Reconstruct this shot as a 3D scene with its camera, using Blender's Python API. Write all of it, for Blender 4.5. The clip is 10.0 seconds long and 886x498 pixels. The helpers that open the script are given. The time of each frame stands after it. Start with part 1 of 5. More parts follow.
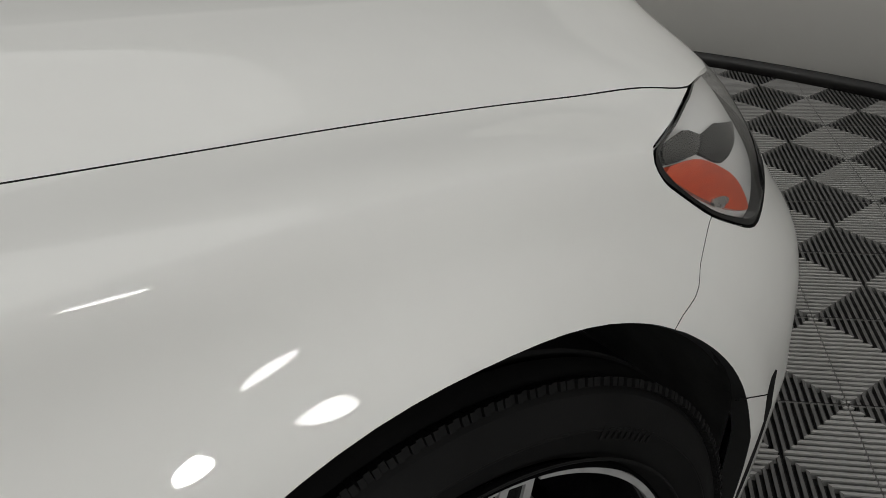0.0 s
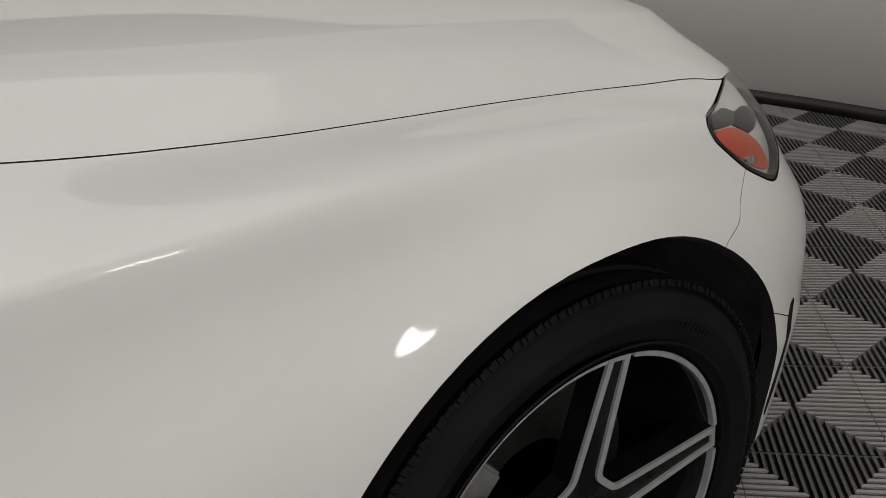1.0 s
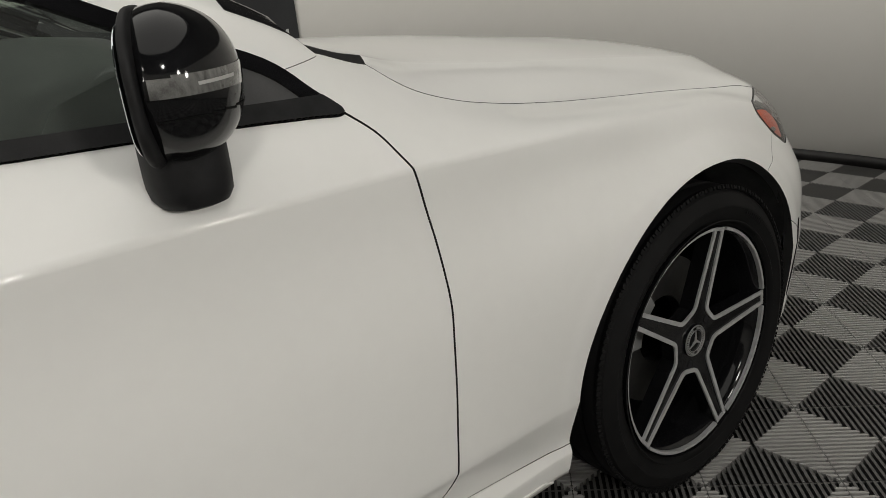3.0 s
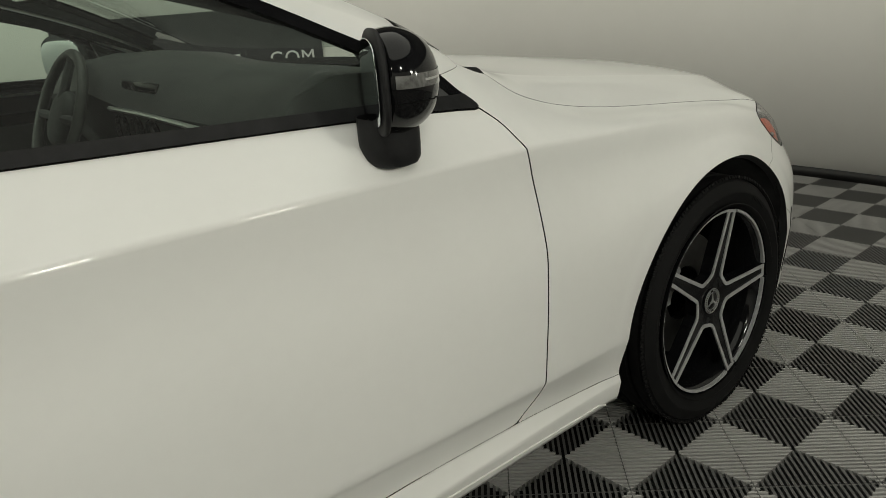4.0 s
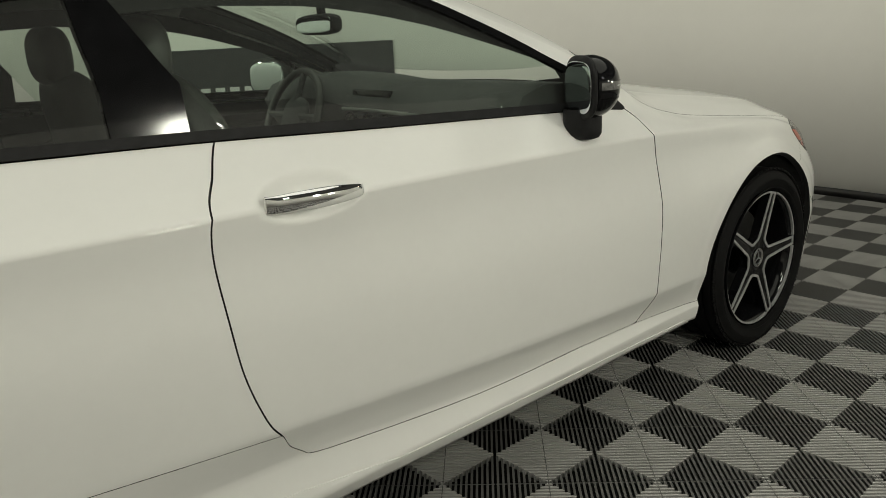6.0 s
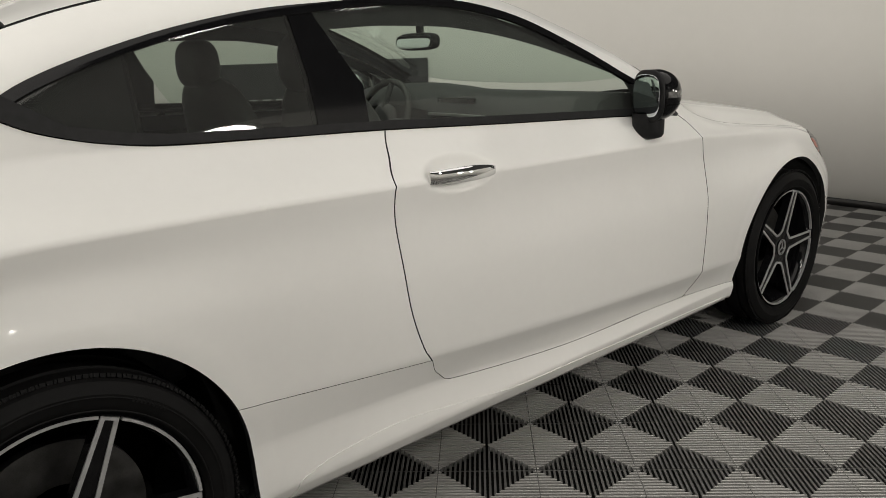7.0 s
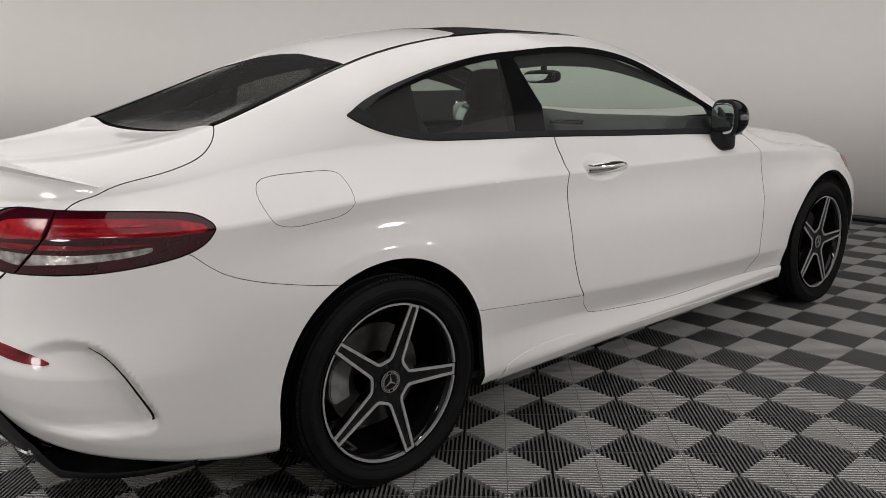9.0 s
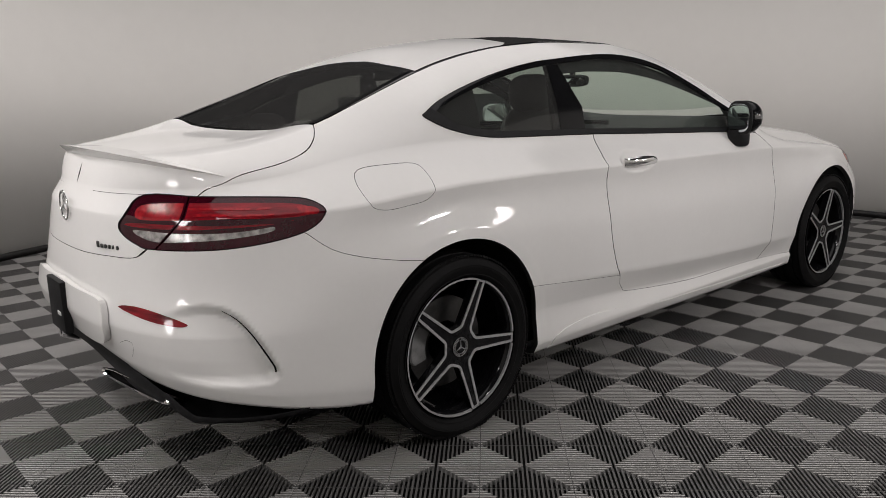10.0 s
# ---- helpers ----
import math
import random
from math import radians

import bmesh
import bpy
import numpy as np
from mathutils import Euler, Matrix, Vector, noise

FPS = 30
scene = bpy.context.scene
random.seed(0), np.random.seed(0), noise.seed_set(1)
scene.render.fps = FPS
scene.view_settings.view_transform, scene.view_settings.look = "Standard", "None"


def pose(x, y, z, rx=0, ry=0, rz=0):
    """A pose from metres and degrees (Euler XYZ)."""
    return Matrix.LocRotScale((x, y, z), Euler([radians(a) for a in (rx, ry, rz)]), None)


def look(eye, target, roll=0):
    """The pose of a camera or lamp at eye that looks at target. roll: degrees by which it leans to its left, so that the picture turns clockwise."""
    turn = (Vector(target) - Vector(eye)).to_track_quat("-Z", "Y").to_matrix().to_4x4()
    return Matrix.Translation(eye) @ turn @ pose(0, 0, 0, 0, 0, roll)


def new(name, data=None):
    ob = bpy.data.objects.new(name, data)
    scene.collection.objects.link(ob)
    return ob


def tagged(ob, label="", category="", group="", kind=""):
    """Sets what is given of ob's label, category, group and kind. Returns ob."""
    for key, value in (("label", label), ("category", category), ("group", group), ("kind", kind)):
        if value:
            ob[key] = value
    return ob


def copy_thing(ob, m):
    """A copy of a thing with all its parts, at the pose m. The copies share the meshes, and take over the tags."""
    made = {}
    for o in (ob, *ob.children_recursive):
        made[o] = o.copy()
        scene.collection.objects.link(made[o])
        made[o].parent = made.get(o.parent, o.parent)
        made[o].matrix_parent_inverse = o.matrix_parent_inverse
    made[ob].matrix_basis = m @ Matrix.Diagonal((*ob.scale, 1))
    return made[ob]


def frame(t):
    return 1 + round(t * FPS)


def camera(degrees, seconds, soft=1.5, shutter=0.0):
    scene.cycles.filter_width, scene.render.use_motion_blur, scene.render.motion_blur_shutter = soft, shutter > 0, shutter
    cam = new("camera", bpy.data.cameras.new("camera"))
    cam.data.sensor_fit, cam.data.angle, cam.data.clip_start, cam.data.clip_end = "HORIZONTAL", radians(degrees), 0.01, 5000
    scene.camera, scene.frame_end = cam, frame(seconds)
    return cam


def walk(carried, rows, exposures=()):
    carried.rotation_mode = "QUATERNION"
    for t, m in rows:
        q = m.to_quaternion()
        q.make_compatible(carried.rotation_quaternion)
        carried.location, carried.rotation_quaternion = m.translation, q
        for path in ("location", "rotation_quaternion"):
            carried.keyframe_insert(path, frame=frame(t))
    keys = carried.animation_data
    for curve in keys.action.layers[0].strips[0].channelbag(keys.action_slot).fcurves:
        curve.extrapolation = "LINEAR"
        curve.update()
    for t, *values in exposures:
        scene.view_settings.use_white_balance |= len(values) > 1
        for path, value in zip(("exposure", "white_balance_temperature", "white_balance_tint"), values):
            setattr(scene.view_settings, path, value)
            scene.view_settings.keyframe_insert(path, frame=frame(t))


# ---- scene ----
cam = camera(60.66, 10.0, soft=0.6, shutter=0.0)
PATH = [
    (0, (-0.1978, -1.2154, 1.0288), (0.4652, -0.1005, 0.2755), -4.77),
    (0.5, (-0.3215, -1.2748, 1.0455), (0.3661, -0.1547, 0.3226), -5.31),
    (1, (-0.4623, -1.3529, 1.0637), (0.2505, -0.2214, 0.3844), -5.59),
    (1.5, (-0.6537, -1.4511, 1.0798), (0.0869, -0.3181, 0.4336), -5.68),
    (2, (-0.8393, -1.5061, 1.0946), (-0.0532, -0.3871, 0.4782), -5.58),
    (2.5, (-1.0480, -1.5630, 1.1084), (-0.2233, -0.4541, 0.5250), -5.44),
    (2.7, (-1.1285, -1.6047, 1.1052), (-0.2919, -0.4903, 0.5499), -5.70),
    (3.8, (-1.6054, -1.8017, 1.1477), (-0.7158, -0.6990, 0.6551), -4.72),
    (4, (-1.6889, -1.8271, 1.1522), (-0.7902, -0.7293, 0.6651), -4.48),
    (4.5, (-1.9176, -1.9019, 1.1695), (-1.0036, -0.8126, 0.6922), -4.10),
    (5, (-2.1368, -1.9896, 1.1706), (-1.2165, -0.8971, 0.7130), -3.82),
    (5.5, (-2.3655, -2.0812, 1.1837), (-1.4436, -0.9831, 0.7430), -3.31),
    (5.7, (-2.4512, -2.1118, 1.1868), (-1.5290, -1.0107, 0.7542), -3.18),
    (6.8, (-2.9854, -2.2322, 1.1851), (-2.0445, -1.1298, 0.7987), -2.06),
    (7, (-3.1100, -2.2755, 1.1894), (-2.1660, -1.1746, 0.8061), -2.01),
    (7.5, (-3.3619, -2.3671, 1.2073), (-2.4209, -1.2607, 0.8324), -1.86),
    (8, (-3.6175, -2.4323, 1.1983), (-2.6681, -1.3252, 0.8476), -1.65),
    (8.5, (-3.8420, -2.5096, 1.1984), (-2.8978, -1.3929, 0.8641), -1.33),
    (9, (-4.0864, -2.6305, 1.2014), (-3.1513, -1.5031, 0.8784), -1.15),
    (9.5, (-4.2806, -2.6930, 1.2040), (-3.3430, -1.5661, 0.8862), -1.13),
    (10, (-4.4921, -2.7492, 1.2071), (-3.5485, -1.6268, 0.8915), -1.40),
]
EXPOSURE = [(0, -.06, 6180, 8), (1, -.06, 6330, 10), (2.5, .04, 6380, 10), (3.9, 0, 6620, 1), (4.5, -.02, 6690, -1), (5.6, -.02, 6800, -2), (6.9, .08, 6620, 8), (8, .14, 6260, 13), (10, -.06, 6290, 15)]
walk(cam, [(t, look(eye, target, roll)) for t, eye, target, roll in PATH], EXPOSURE)

# ---- light: a round photo booth lit by round lamps under its ceiling, some added as fill ----
ROOM, ROOM_R, ROOM_H = (-1.62, -0.10), 4.17, 4.9
world = bpy.data.worlds.new("booth_air")
scene.world = world
world.use_nodes = True
world.node_tree.nodes["Background"].inputs[0].default_value = (1.0, 0.97, 0.92, 1)
world.node_tree.nodes["Background"].inputs[1].default_value = 0.05
# lamps: degrees round the booth, height, watts, and the place on the wall that they face: degrees, height
# the lamps at -106, 147 and 161 are added fill lights
LAMPS = ((-77.5, 1.79, 17, 95, .9), (-62, 1.50, 2.2, 118, .7), (-106, 2.72, 21, 78, .9), (-163, 2.4, 3, 15, .6), (-173, 1.35, 2.5, 7, .9),
         (147, 3.0, 43, -24, .3), (161, 3.0, 38, -8, .3))
CLOTH_R, CLOTH_Z, CLOTH_GLOW = 3.4, 4.4, 1.0      # a round lit cloth added unseen over the car for soft light
LAMP_OUT = 3.85
WALL_H = 2.07


# ---- materials ----
def material(name, colour, rough=0.5, metal=0.0, coat=0.0, coat_rough=0.03, spec=0.5):
    m = bpy.data.materials.new(name)
    m.use_nodes = True
    b = m.node_tree.nodes["Principled BSDF"]
    b.inputs["Base Color"].default_value = (*colour, 1)
    b.inputs["Roughness"].default_value = rough
    b.inputs["Metallic"].default_value = metal
    b.inputs["Coat Weight"].default_value = coat
    b.inputs["Coat Roughness"].default_value = coat_rough
    b.inputs["Specular IOR Level"].default_value = spec
    return m


def node(m, kind, **values):
    n = m.node_tree.nodes.new(kind)
    for key, value in values.items():
        n.inputs[key].default_value = value
    return n


def vary(m, scale, dark, light, detail=4.0, rough=None, bump=0.0, bump_scale=None, bump_depth=0.002, stretch=(1, 1, 1), per_object=0.0):
    """Two-scale variation of colour, roughness and fine relief."""
    t, b = m.node_tree, m.node_tree.nodes["Principled BSDF"]
    at, mp = node(m, "ShaderNodeTexCoord"), node(m, "ShaderNodeMapping")
    mp.inputs["Scale"].default_value = stretch
    t.links.new(at.outputs["Object"], mp.inputs["Vector"])
    n = node(m, "ShaderNodeTexNoise", Scale=scale, Detail=detail)
    t.links.new(mp.outputs[0], n.inputs["Vector"])
    fine = node(m, "ShaderNodeTexNoise", Scale=scale * 14, Detail=3.0)
    t.links.new(mp.outputs[0], fine.inputs["Vector"])
    mix = node(m, "ShaderNodeMath")
    mix.operation = "MULTIPLY_ADD"
    mix.inputs[1].default_value = 0.35
    t.links.new(fine.outputs["Fac"], mix.inputs[0])
    t.links.new(n.outputs["Fac"], mix.inputs[2])
    source = mix.outputs[0]
    if per_object:
        info, add = node(m, "ShaderNodeObjectInfo"), node(m, "ShaderNodeMath")
        add.operation = "MULTIPLY_ADD"
        add.inputs[1].default_value = per_object
        t.links.new(info.outputs["Random"], add.inputs[0])
        t.links.new(mix.outputs[0], add.inputs[2])
        source = add.outputs[0]
    ramp = node(m, "ShaderNodeValToRGB")
    ramp.color_ramp.elements[0].position, ramp.color_ramp.elements[1].position = 0.35, 0.95
    ramp.color_ramp.elements[0].color, ramp.color_ramp.elements[1].color = (*dark, 1), (*light, 1)
    t.links.new(source, ramp.inputs[0])
    t.links.new(ramp.outputs[0], b.inputs["Base Color"])
    if rough:
        r = node(m, "ShaderNodeMapRange")
        r.inputs["To Min"].default_value, r.inputs["To Max"].default_value = rough
        t.links.new(n.outputs["Fac"], r.inputs["Value"])
        t.links.new(r.outputs[0], b.inputs["Roughness"])
    if bump:
        bn, bp = node(m, "ShaderNodeTexNoise", Scale=bump_scale or scale * 20, Detail=2.0), node(m, "ShaderNodeBump", Strength=bump, Distance=bump_depth)
        t.links.new(mp.outputs[0], bn.inputs["Vector"])
        t.links.new(bn.outputs["Fac"], bp.inputs["Height"])
        t.links.new(bp.outputs[0], b.inputs["Normal"])
    return m


def pane(name, tint, gloss_rough=0.0, ior=1.5, veil=0.0):
    """Thin glass: what lies behind shows through the tint, and the surface mirrors by its angle."""
    m = bpy.data.materials.new(name)
    m.use_nodes = True
    t = m.node_tree
    t.nodes.remove(t.nodes["Principled BSDF"])
    clear, gloss, mix = node(m, "ShaderNodeBsdfTransparent", Color=(*tint, 1)), node(m, "ShaderNodeBsdfGlossy", Roughness=gloss_rough), node(m, "ShaderNodeMixShader")
    weight, power, scale = node(m, "ShaderNodeLayerWeight", Blend=.5), node(m, "ShaderNodeMath"), node(m, "ShaderNodeMath")
    power.operation, scale.operation = "POWER", "MULTIPLY_ADD"
    power.inputs[1].default_value, scale.inputs[1].default_value, scale.inputs[2].default_value = 5.0, .92, ((ior - 1) / (ior + 1)) ** 2 * 1.25
    t.links.new(weight.outputs["Facing"], power.inputs[0])
    t.links.new(power.outputs[0], scale.inputs[0])
    t.links.new(scale.outputs[0], mix.inputs[0])
    # pale veil mixed into the pane in place of the mirrored wall
    veiled, haze = node(m, "ShaderNodeMixShader", Fac=veil), node(m, "ShaderNodeBsdfDiffuse", Color=(.7, .7, .68, 1))
    t.links.new(clear.outputs[0], veiled.inputs[1])
    t.links.new(haze.outputs[0], veiled.inputs[2])
    t.links.new(veiled.outputs[0], mix.inputs[1])
    t.links.new(gloss.outputs[0], mix.inputs[2])
    t.links.new(mix.outputs[0], t.nodes["Material Output"].inputs[0])
    return m


def glowing(name, colour, strength):
    m = bpy.data.materials.new(name)
    m.use_nodes = True
    t = m.node_tree
    t.nodes.remove(t.nodes["Principled BSDF"])
    e = node(m, "ShaderNodeEmission", Color=(*colour, 1), Strength=strength)
    t.links.new(e.outputs[0], t.nodes["Material Output"].inputs[0])
    return m


PAINT = vary(material("white_paint", (.8, .8, .78), rough=.55, coat=.75, coat_rough=.03, spec=.08), 3.0, (.76, .755, .735), (.80, .795, .775), bump=.012, bump_scale=700)
GLOSS_BLACK = vary(material("gloss_black", (.005, .005, .006), rough=.09, spec=.32), 30, (.004, .004, .0045), (.008, .008, .009))
MATT_BLACK = vary(material("black_plastic", (.012, .012, .013), rough=.55, spec=.18), 40, (.008, .008, .0085), (.018, .018, .019), bump=.2, bump_scale=900, bump_depth=.0005)
RUBBER = vary(material("tyre_rubber", (.006, .006, .006), rough=.6, spec=.1), 22, (.0055, .0055, .0058), (.011, .0108, .011), rough=(.5, .75), bump=.25, bump_scale=500, bump_depth=.0006)
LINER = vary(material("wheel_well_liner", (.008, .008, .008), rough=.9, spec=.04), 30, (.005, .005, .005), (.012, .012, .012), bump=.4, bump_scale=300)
MACHINED = vary(material("machined_alloy", (.5, .5, .5), rough=.4, metal=.35), 60, (.38, .38, .385), (.52, .52, .525), rough=(.35, .5))
CHROME = vary(material("chrome", (.85, .85, .86), rough=.06, metal=1.0), 40, (.8, .8, .81), (.9, .9, .9), rough=(.03, .1))
STEEL = vary(material("brake_steel", (.35, .34, .33), rough=.4, metal=.9), 25, (.05, .049, .048), (.12, .118, .115), rough=(.35, .5), stretch=(1, 1, 1))
CALIPER = vary(material("grey_caliper", (.22, .22, .22), rough=.45, metal=.4), 30, (.15, .15, .15), (.3, .3, .3))
RED_LENS = vary(material("red_lens", (.12, .003, .006), rough=.12, coat=.55, spec=.2), 9, (.045, .001, .003), (.30, .006, .014), stretch=(1, 1, 9), bump=.5, bump_scale=90, bump_depth=.0015)
DARK_LENS = vary(material("dark_red_lens", (.03, .002, .004), rough=.06, coat=.55, spec=.2), 18, (.020, .0010, .004), (.045, .0020, .008))
BRIGHT_RED = vary(material("bright_red_lens", (.4, .01, .015), rough=.15, coat=.55, spec=.2), 60, (.10, .002, .006), (.42, .012, .018), bump=.5, bump_scale=140, bump_depth=.0015)
CLEAR_LENS = vary(material("clear_reverse_lens", (.45, .43, .42), rough=.15, metal=.5, coat=1.0), 45, (.06, .055, .055), (.62, .60, .58), bump=.5, bump_scale=120, bump_depth=.002)
AMBER = vary(material("amber_lens", (.6, .07, .02), rough=.3, coat=.3), 40, (.52, .050, .010), (.74, .10, .022), bump=.4, bump_scale=160, stretch=(1, 1, 6))
REFLECTOR = vary(material("lamp_reflector", (.7, .7, .7), rough=.3, metal=.15), 12, (.78, .78, .78), (.88, .88, .87), rough=(.15, .3))
LEATHER = vary(material("dark_leather", (.05, .05, .05), rough=.5), 14, (.045, .044, .043), (.08, .078, .076), bump=.3, bump_scale=260, bump_depth=.0008)
DASH = vary(material("dark_dashboard", (.06, .06, .06), rough=.6), 10, (.050, .050, .051), (.080, .080, .081), bump=.25, bump_scale=300, bump_depth=.0008)
HEADLINER = vary(material("headliner_cloth", (.10, .10, .10), rough=.95), 16, (.12, .12, .12), (.17, .17, .168), bump=.3, bump_scale=500)
SATIN_GREY = vary(material("satin_grey_plastic", (.06, .06, .06), rough=.45, spec=.3), 20, (.045, .045, .046), (.065, .065, .066), bump=.1, bump_scale=700)
SMOKED = vary(material("smoked_signal_lens", (.08, .08, .08), rough=.1, metal=.4, coat=1.0), 60, (.03, .03, .03), (.22, .22, .215), stretch=(1, 4, 1))
LINING = vary(material("dark_pillar_lining", (.02, .02, .02), rough=.8, spec=.2), 16, (.014, .014, .0142), (.024, .024, .0242), bump=.3, bump_scale=500)
SILVER = material("silver_trim", (.6, .6, .6), rough=.3, metal=.8)
GAP_SHADE = material("dark_joint_seal", (.01, .01, .01), rough=.8)
GLASS = pane("green_tinted_glass", (.84, .92, .86), veil=.03)
QUARTER = pane("dark_quarter_glass", (.50, .55, .51), veil=.038)
PRIVACY = pane("dark_rear_glass", (.24, .235, .23), gloss_rough=.16, veil=.02)
CLEAR = pane("headlamp_cover", (.95, .95, .95), ior=1.5)
MIRROR = material("mirror_glass", (.75, .8, .82), rough=.02, metal=1.0)
ROOF_GLASS = material("black_roof_glass", (.006, .006, .007), rough=.04, coat=1.0)
WALL = vary(material("painted_wall", (.66, .645, .61), rough=.8), .7, (.74, .725, .69), (.79, .775, .74), bump=.06, bump_scale=60, bump_depth=.001)
CEILING = vary(material("ceiling_paint", (.1, .1, .1), rough=.9), .8, (.045, .045, .044), (.065, .064, .062))
BASE = vary(material("dark_baseboard", (.015, .013, .013), rough=.5), 20, (.007, .0065, .0065), (.014, .013, .0125))
# one grey plastic: light and shade by rib direction is painted as two greys
TILE_LIT = vary(material("light_grey_floor_tile", (.22, .215, .205), rough=.5), 5, (.29, .285, .277), (.39, .383, .372), rough=(.40, .58), bump=.2, bump_scale=180, bump_depth=.0006, per_object=.12)
TILE_SHADED = vary(material("charcoal_floor_tile", (.08, .078, .075), rough=.5), 5, (.082, .080, .078), (.122, .120, .117), rough=(.40, .58), bump=.2, bump_scale=180, bump_depth=.0006, per_object=.12)
PIT = material("floor_under_tiles", (.006, .006, .006), rough=.9)
BANNER = vary(material("charcoal_banner", (.022, .023, .025), rough=.8), 6, (.018, .019, .021), (.028, .029, .031))
LETTER = material("white_letter", (.6, .6, .59), rough=.7)


# ---- mesh helpers ----
def mesh_of(name, verts, faces, mat, normals=None, smooth_faces=True):
    me = bpy.data.meshes.new(name)
    me.from_pydata([tuple(v) for v in verts], [], [tuple(f) for f in faces])
    me.materials.append(mat)
    if smooth_faces:
        me.polygons.foreach_set("use_smooth", [True] * len(me.polygons))
    if normals is not None:
        me.normals_split_custom_set_from_vertices([tuple(n) for n in normals])
    me.update()
    return me


def child(name, me, parent, label="", m=None):
    ob = new(name, me)
    ob.parent = parent
    if m is not None:
        ob.matrix_basis = m
    return tagged(ob, label=label) if label else ob


def part(name, bm, mat, parent, label="", m=None, sharp=40):
    bmesh.ops.recalc_face_normals(bm, faces=bm.faces)
    for f in bm.faces:
        f.smooth = True
    for e in bm.edges:
        if len(e.link_faces) == 2 and e.calc_face_angle(0) > radians(sharp):
            e.smooth = False
    me = bpy.data.meshes.new(name)
    bm.to_mesh(me)
    bm.free()
    me.materials.append(mat)
    return child(name, me, parent, label, m)


def thing(name, label, category, group="", m=None):
    ob = new(name)
    if m is not None:
        ob.matrix_basis = m
    return tagged(ob, label, category, group)


def boxed(bm, a, b, bevel=0.0, m=None, segments=2):
    """A bevelled box between two corners, added to bm."""
    made = bmesh.ops.create_cube(bm, size=1)["verts"]
    for v in made:
        v.co = Vector([(a[i] + b[i]) / 2 + v.co[i] * (b[i] - a[i]) for i in range(3)])
    if m is not None:
        bmesh.ops.transform(bm, matrix=m, verts=made)
    if bevel:
        edges = list({e for v in made for e in v.link_edges})
        bmesh.ops.bevel(bm, geom=edges, offset=bevel, segments=segments, profile=.6, affect="EDGES")
    return bm


def revolve(profile, n=72, closed=False, axis="y"):
    """Turns a profile of (radius, along the axis) into verts and faces about the y axis."""
    verts, faces, k = [], [], len(profile)
    for i in range(n):
        a = 2 * math.pi * i / n
        verts += [(r * math.cos(a), y, r * math.sin(a)) for r, y in profile]
    for i in range(n):
        j = (i + 1) % n
        for q in range(k if closed else k - 1):
            p = (q + 1) % k
            faces.append((i * k + q, i * k + p, j * k + p, j * k + q))
    return verts, faces


def bm_of(verts, faces):
    bm = bmesh.new()
    vs = [bm.verts.new(v) for v in verts]
    for f in faces:
        try:
            bm.faces.new([vs[i] for i in f])
        except ValueError:
            pass
    return bm


def tube(points, radius, n=8, closed=False):
    """A round bar along points."""
    pts = [Vector(p) for p in points]
    rings = []
    for i, p in enumerate(pts):
        a, b = pts[(i - 1) % len(pts) if closed else max(i - 1, 0)], pts[(i + 1) % len(pts) if closed else min(i + 1, len(pts) - 1)]
        t = (b - a).normalized()
        side = t.cross(Vector((0, 0, 1)))
        side = side.normalized() if side.length > 1e-3 else Vector((1, 0, 0))
        up = side.cross(t)
        r = radius[i] if isinstance(radius, (list, tuple)) else radius
        rings.append([p + (side * math.cos(2 * math.pi * k / n) + up * math.sin(2 * math.pi * k / n)) * r for k in range(n)])
    verts = [v for ring in rings for v in ring]
    faces = []
    for i in range(len(rings) - (0 if closed else 1)):
        j = (i + 1) % len(rings)
        faces += [(i * n + k, i * n + (k + 1) % n, j * n + (k + 1) % n, j * n + k) for k in range(n)]
    if not closed:
        faces += [tuple(range(n))[::-1], tuple(range((len(rings) - 1) * n, len(rings) * n))]
    return bm_of(verts, faces)


def slab(outline, thick, m=None):
    """A flat outline in (x, z), drawn out along y by thick, centred on y = 0."""
    n = len(outline)
    verts = [(x, -thick / 2, z) for x, z in outline] + [(x, thick / 2, z) for x, z in outline]
    faces = [tuple(range(n)), tuple(range(2 * n - 1, n - 1, -1))] + [(i, (i + 1) % n, (i + 1) % n + n, i + n) for i in range(n)]
    bm = bm_of(verts, faces)
    if m is not None:
        bmesh.ops.transform(bm, matrix=m, verts=bm.verts)
    return bm


def joined(*bms):
    out = bmesh.new()
    for b in bms:
        me = bpy.data.meshes.new("tmp")
        b.to_mesh(me)
        b.free()
        out.from_mesh(me)
        bpy.data.meshes.remove(me)
    return out
# ---- body surface of the coupe: feature lines over the length, swept into one half shell ----
# x runs forward from the front axle, w is the distance from the middle plane, z is the height.


def smooth(x, knots):
    """A monotone cubic through the knots (x, value)."""
    k = np.array(sorted(knots), float)
    xs, ys = k[:, 0], k[:, 1]
    h, d = np.diff(xs), np.diff(ys) / np.diff(xs)
    m = np.zeros(len(xs))
    m[0], m[-1] = d[0], d[-1]
    for i in range(1, len(xs) - 1):
        if d[i - 1] * d[i] > 0:
            w1, w2 = 2 * h[i] + h[i - 1], h[i] + 2 * h[i - 1]
            m[i] = (w1 + w2) / (w1 / d[i - 1] + w2 / d[i])
    x = np.clip(np.asarray(x, float), xs[0], xs[-1])
    i = np.clip(np.searchsorted(xs, x) - 1, 0, len(h) - 1)
    t = (x - xs[i]) / h[i]
    a, b = 2 * t**3 - 3 * t**2 + 1, t**3 - 2 * t**2 + t
    return a * ys[i] + b * h[i] * m[i] + (1 - a) * ys[i + 1] + (t**3 - t**2) * h[i] * m[i + 1]


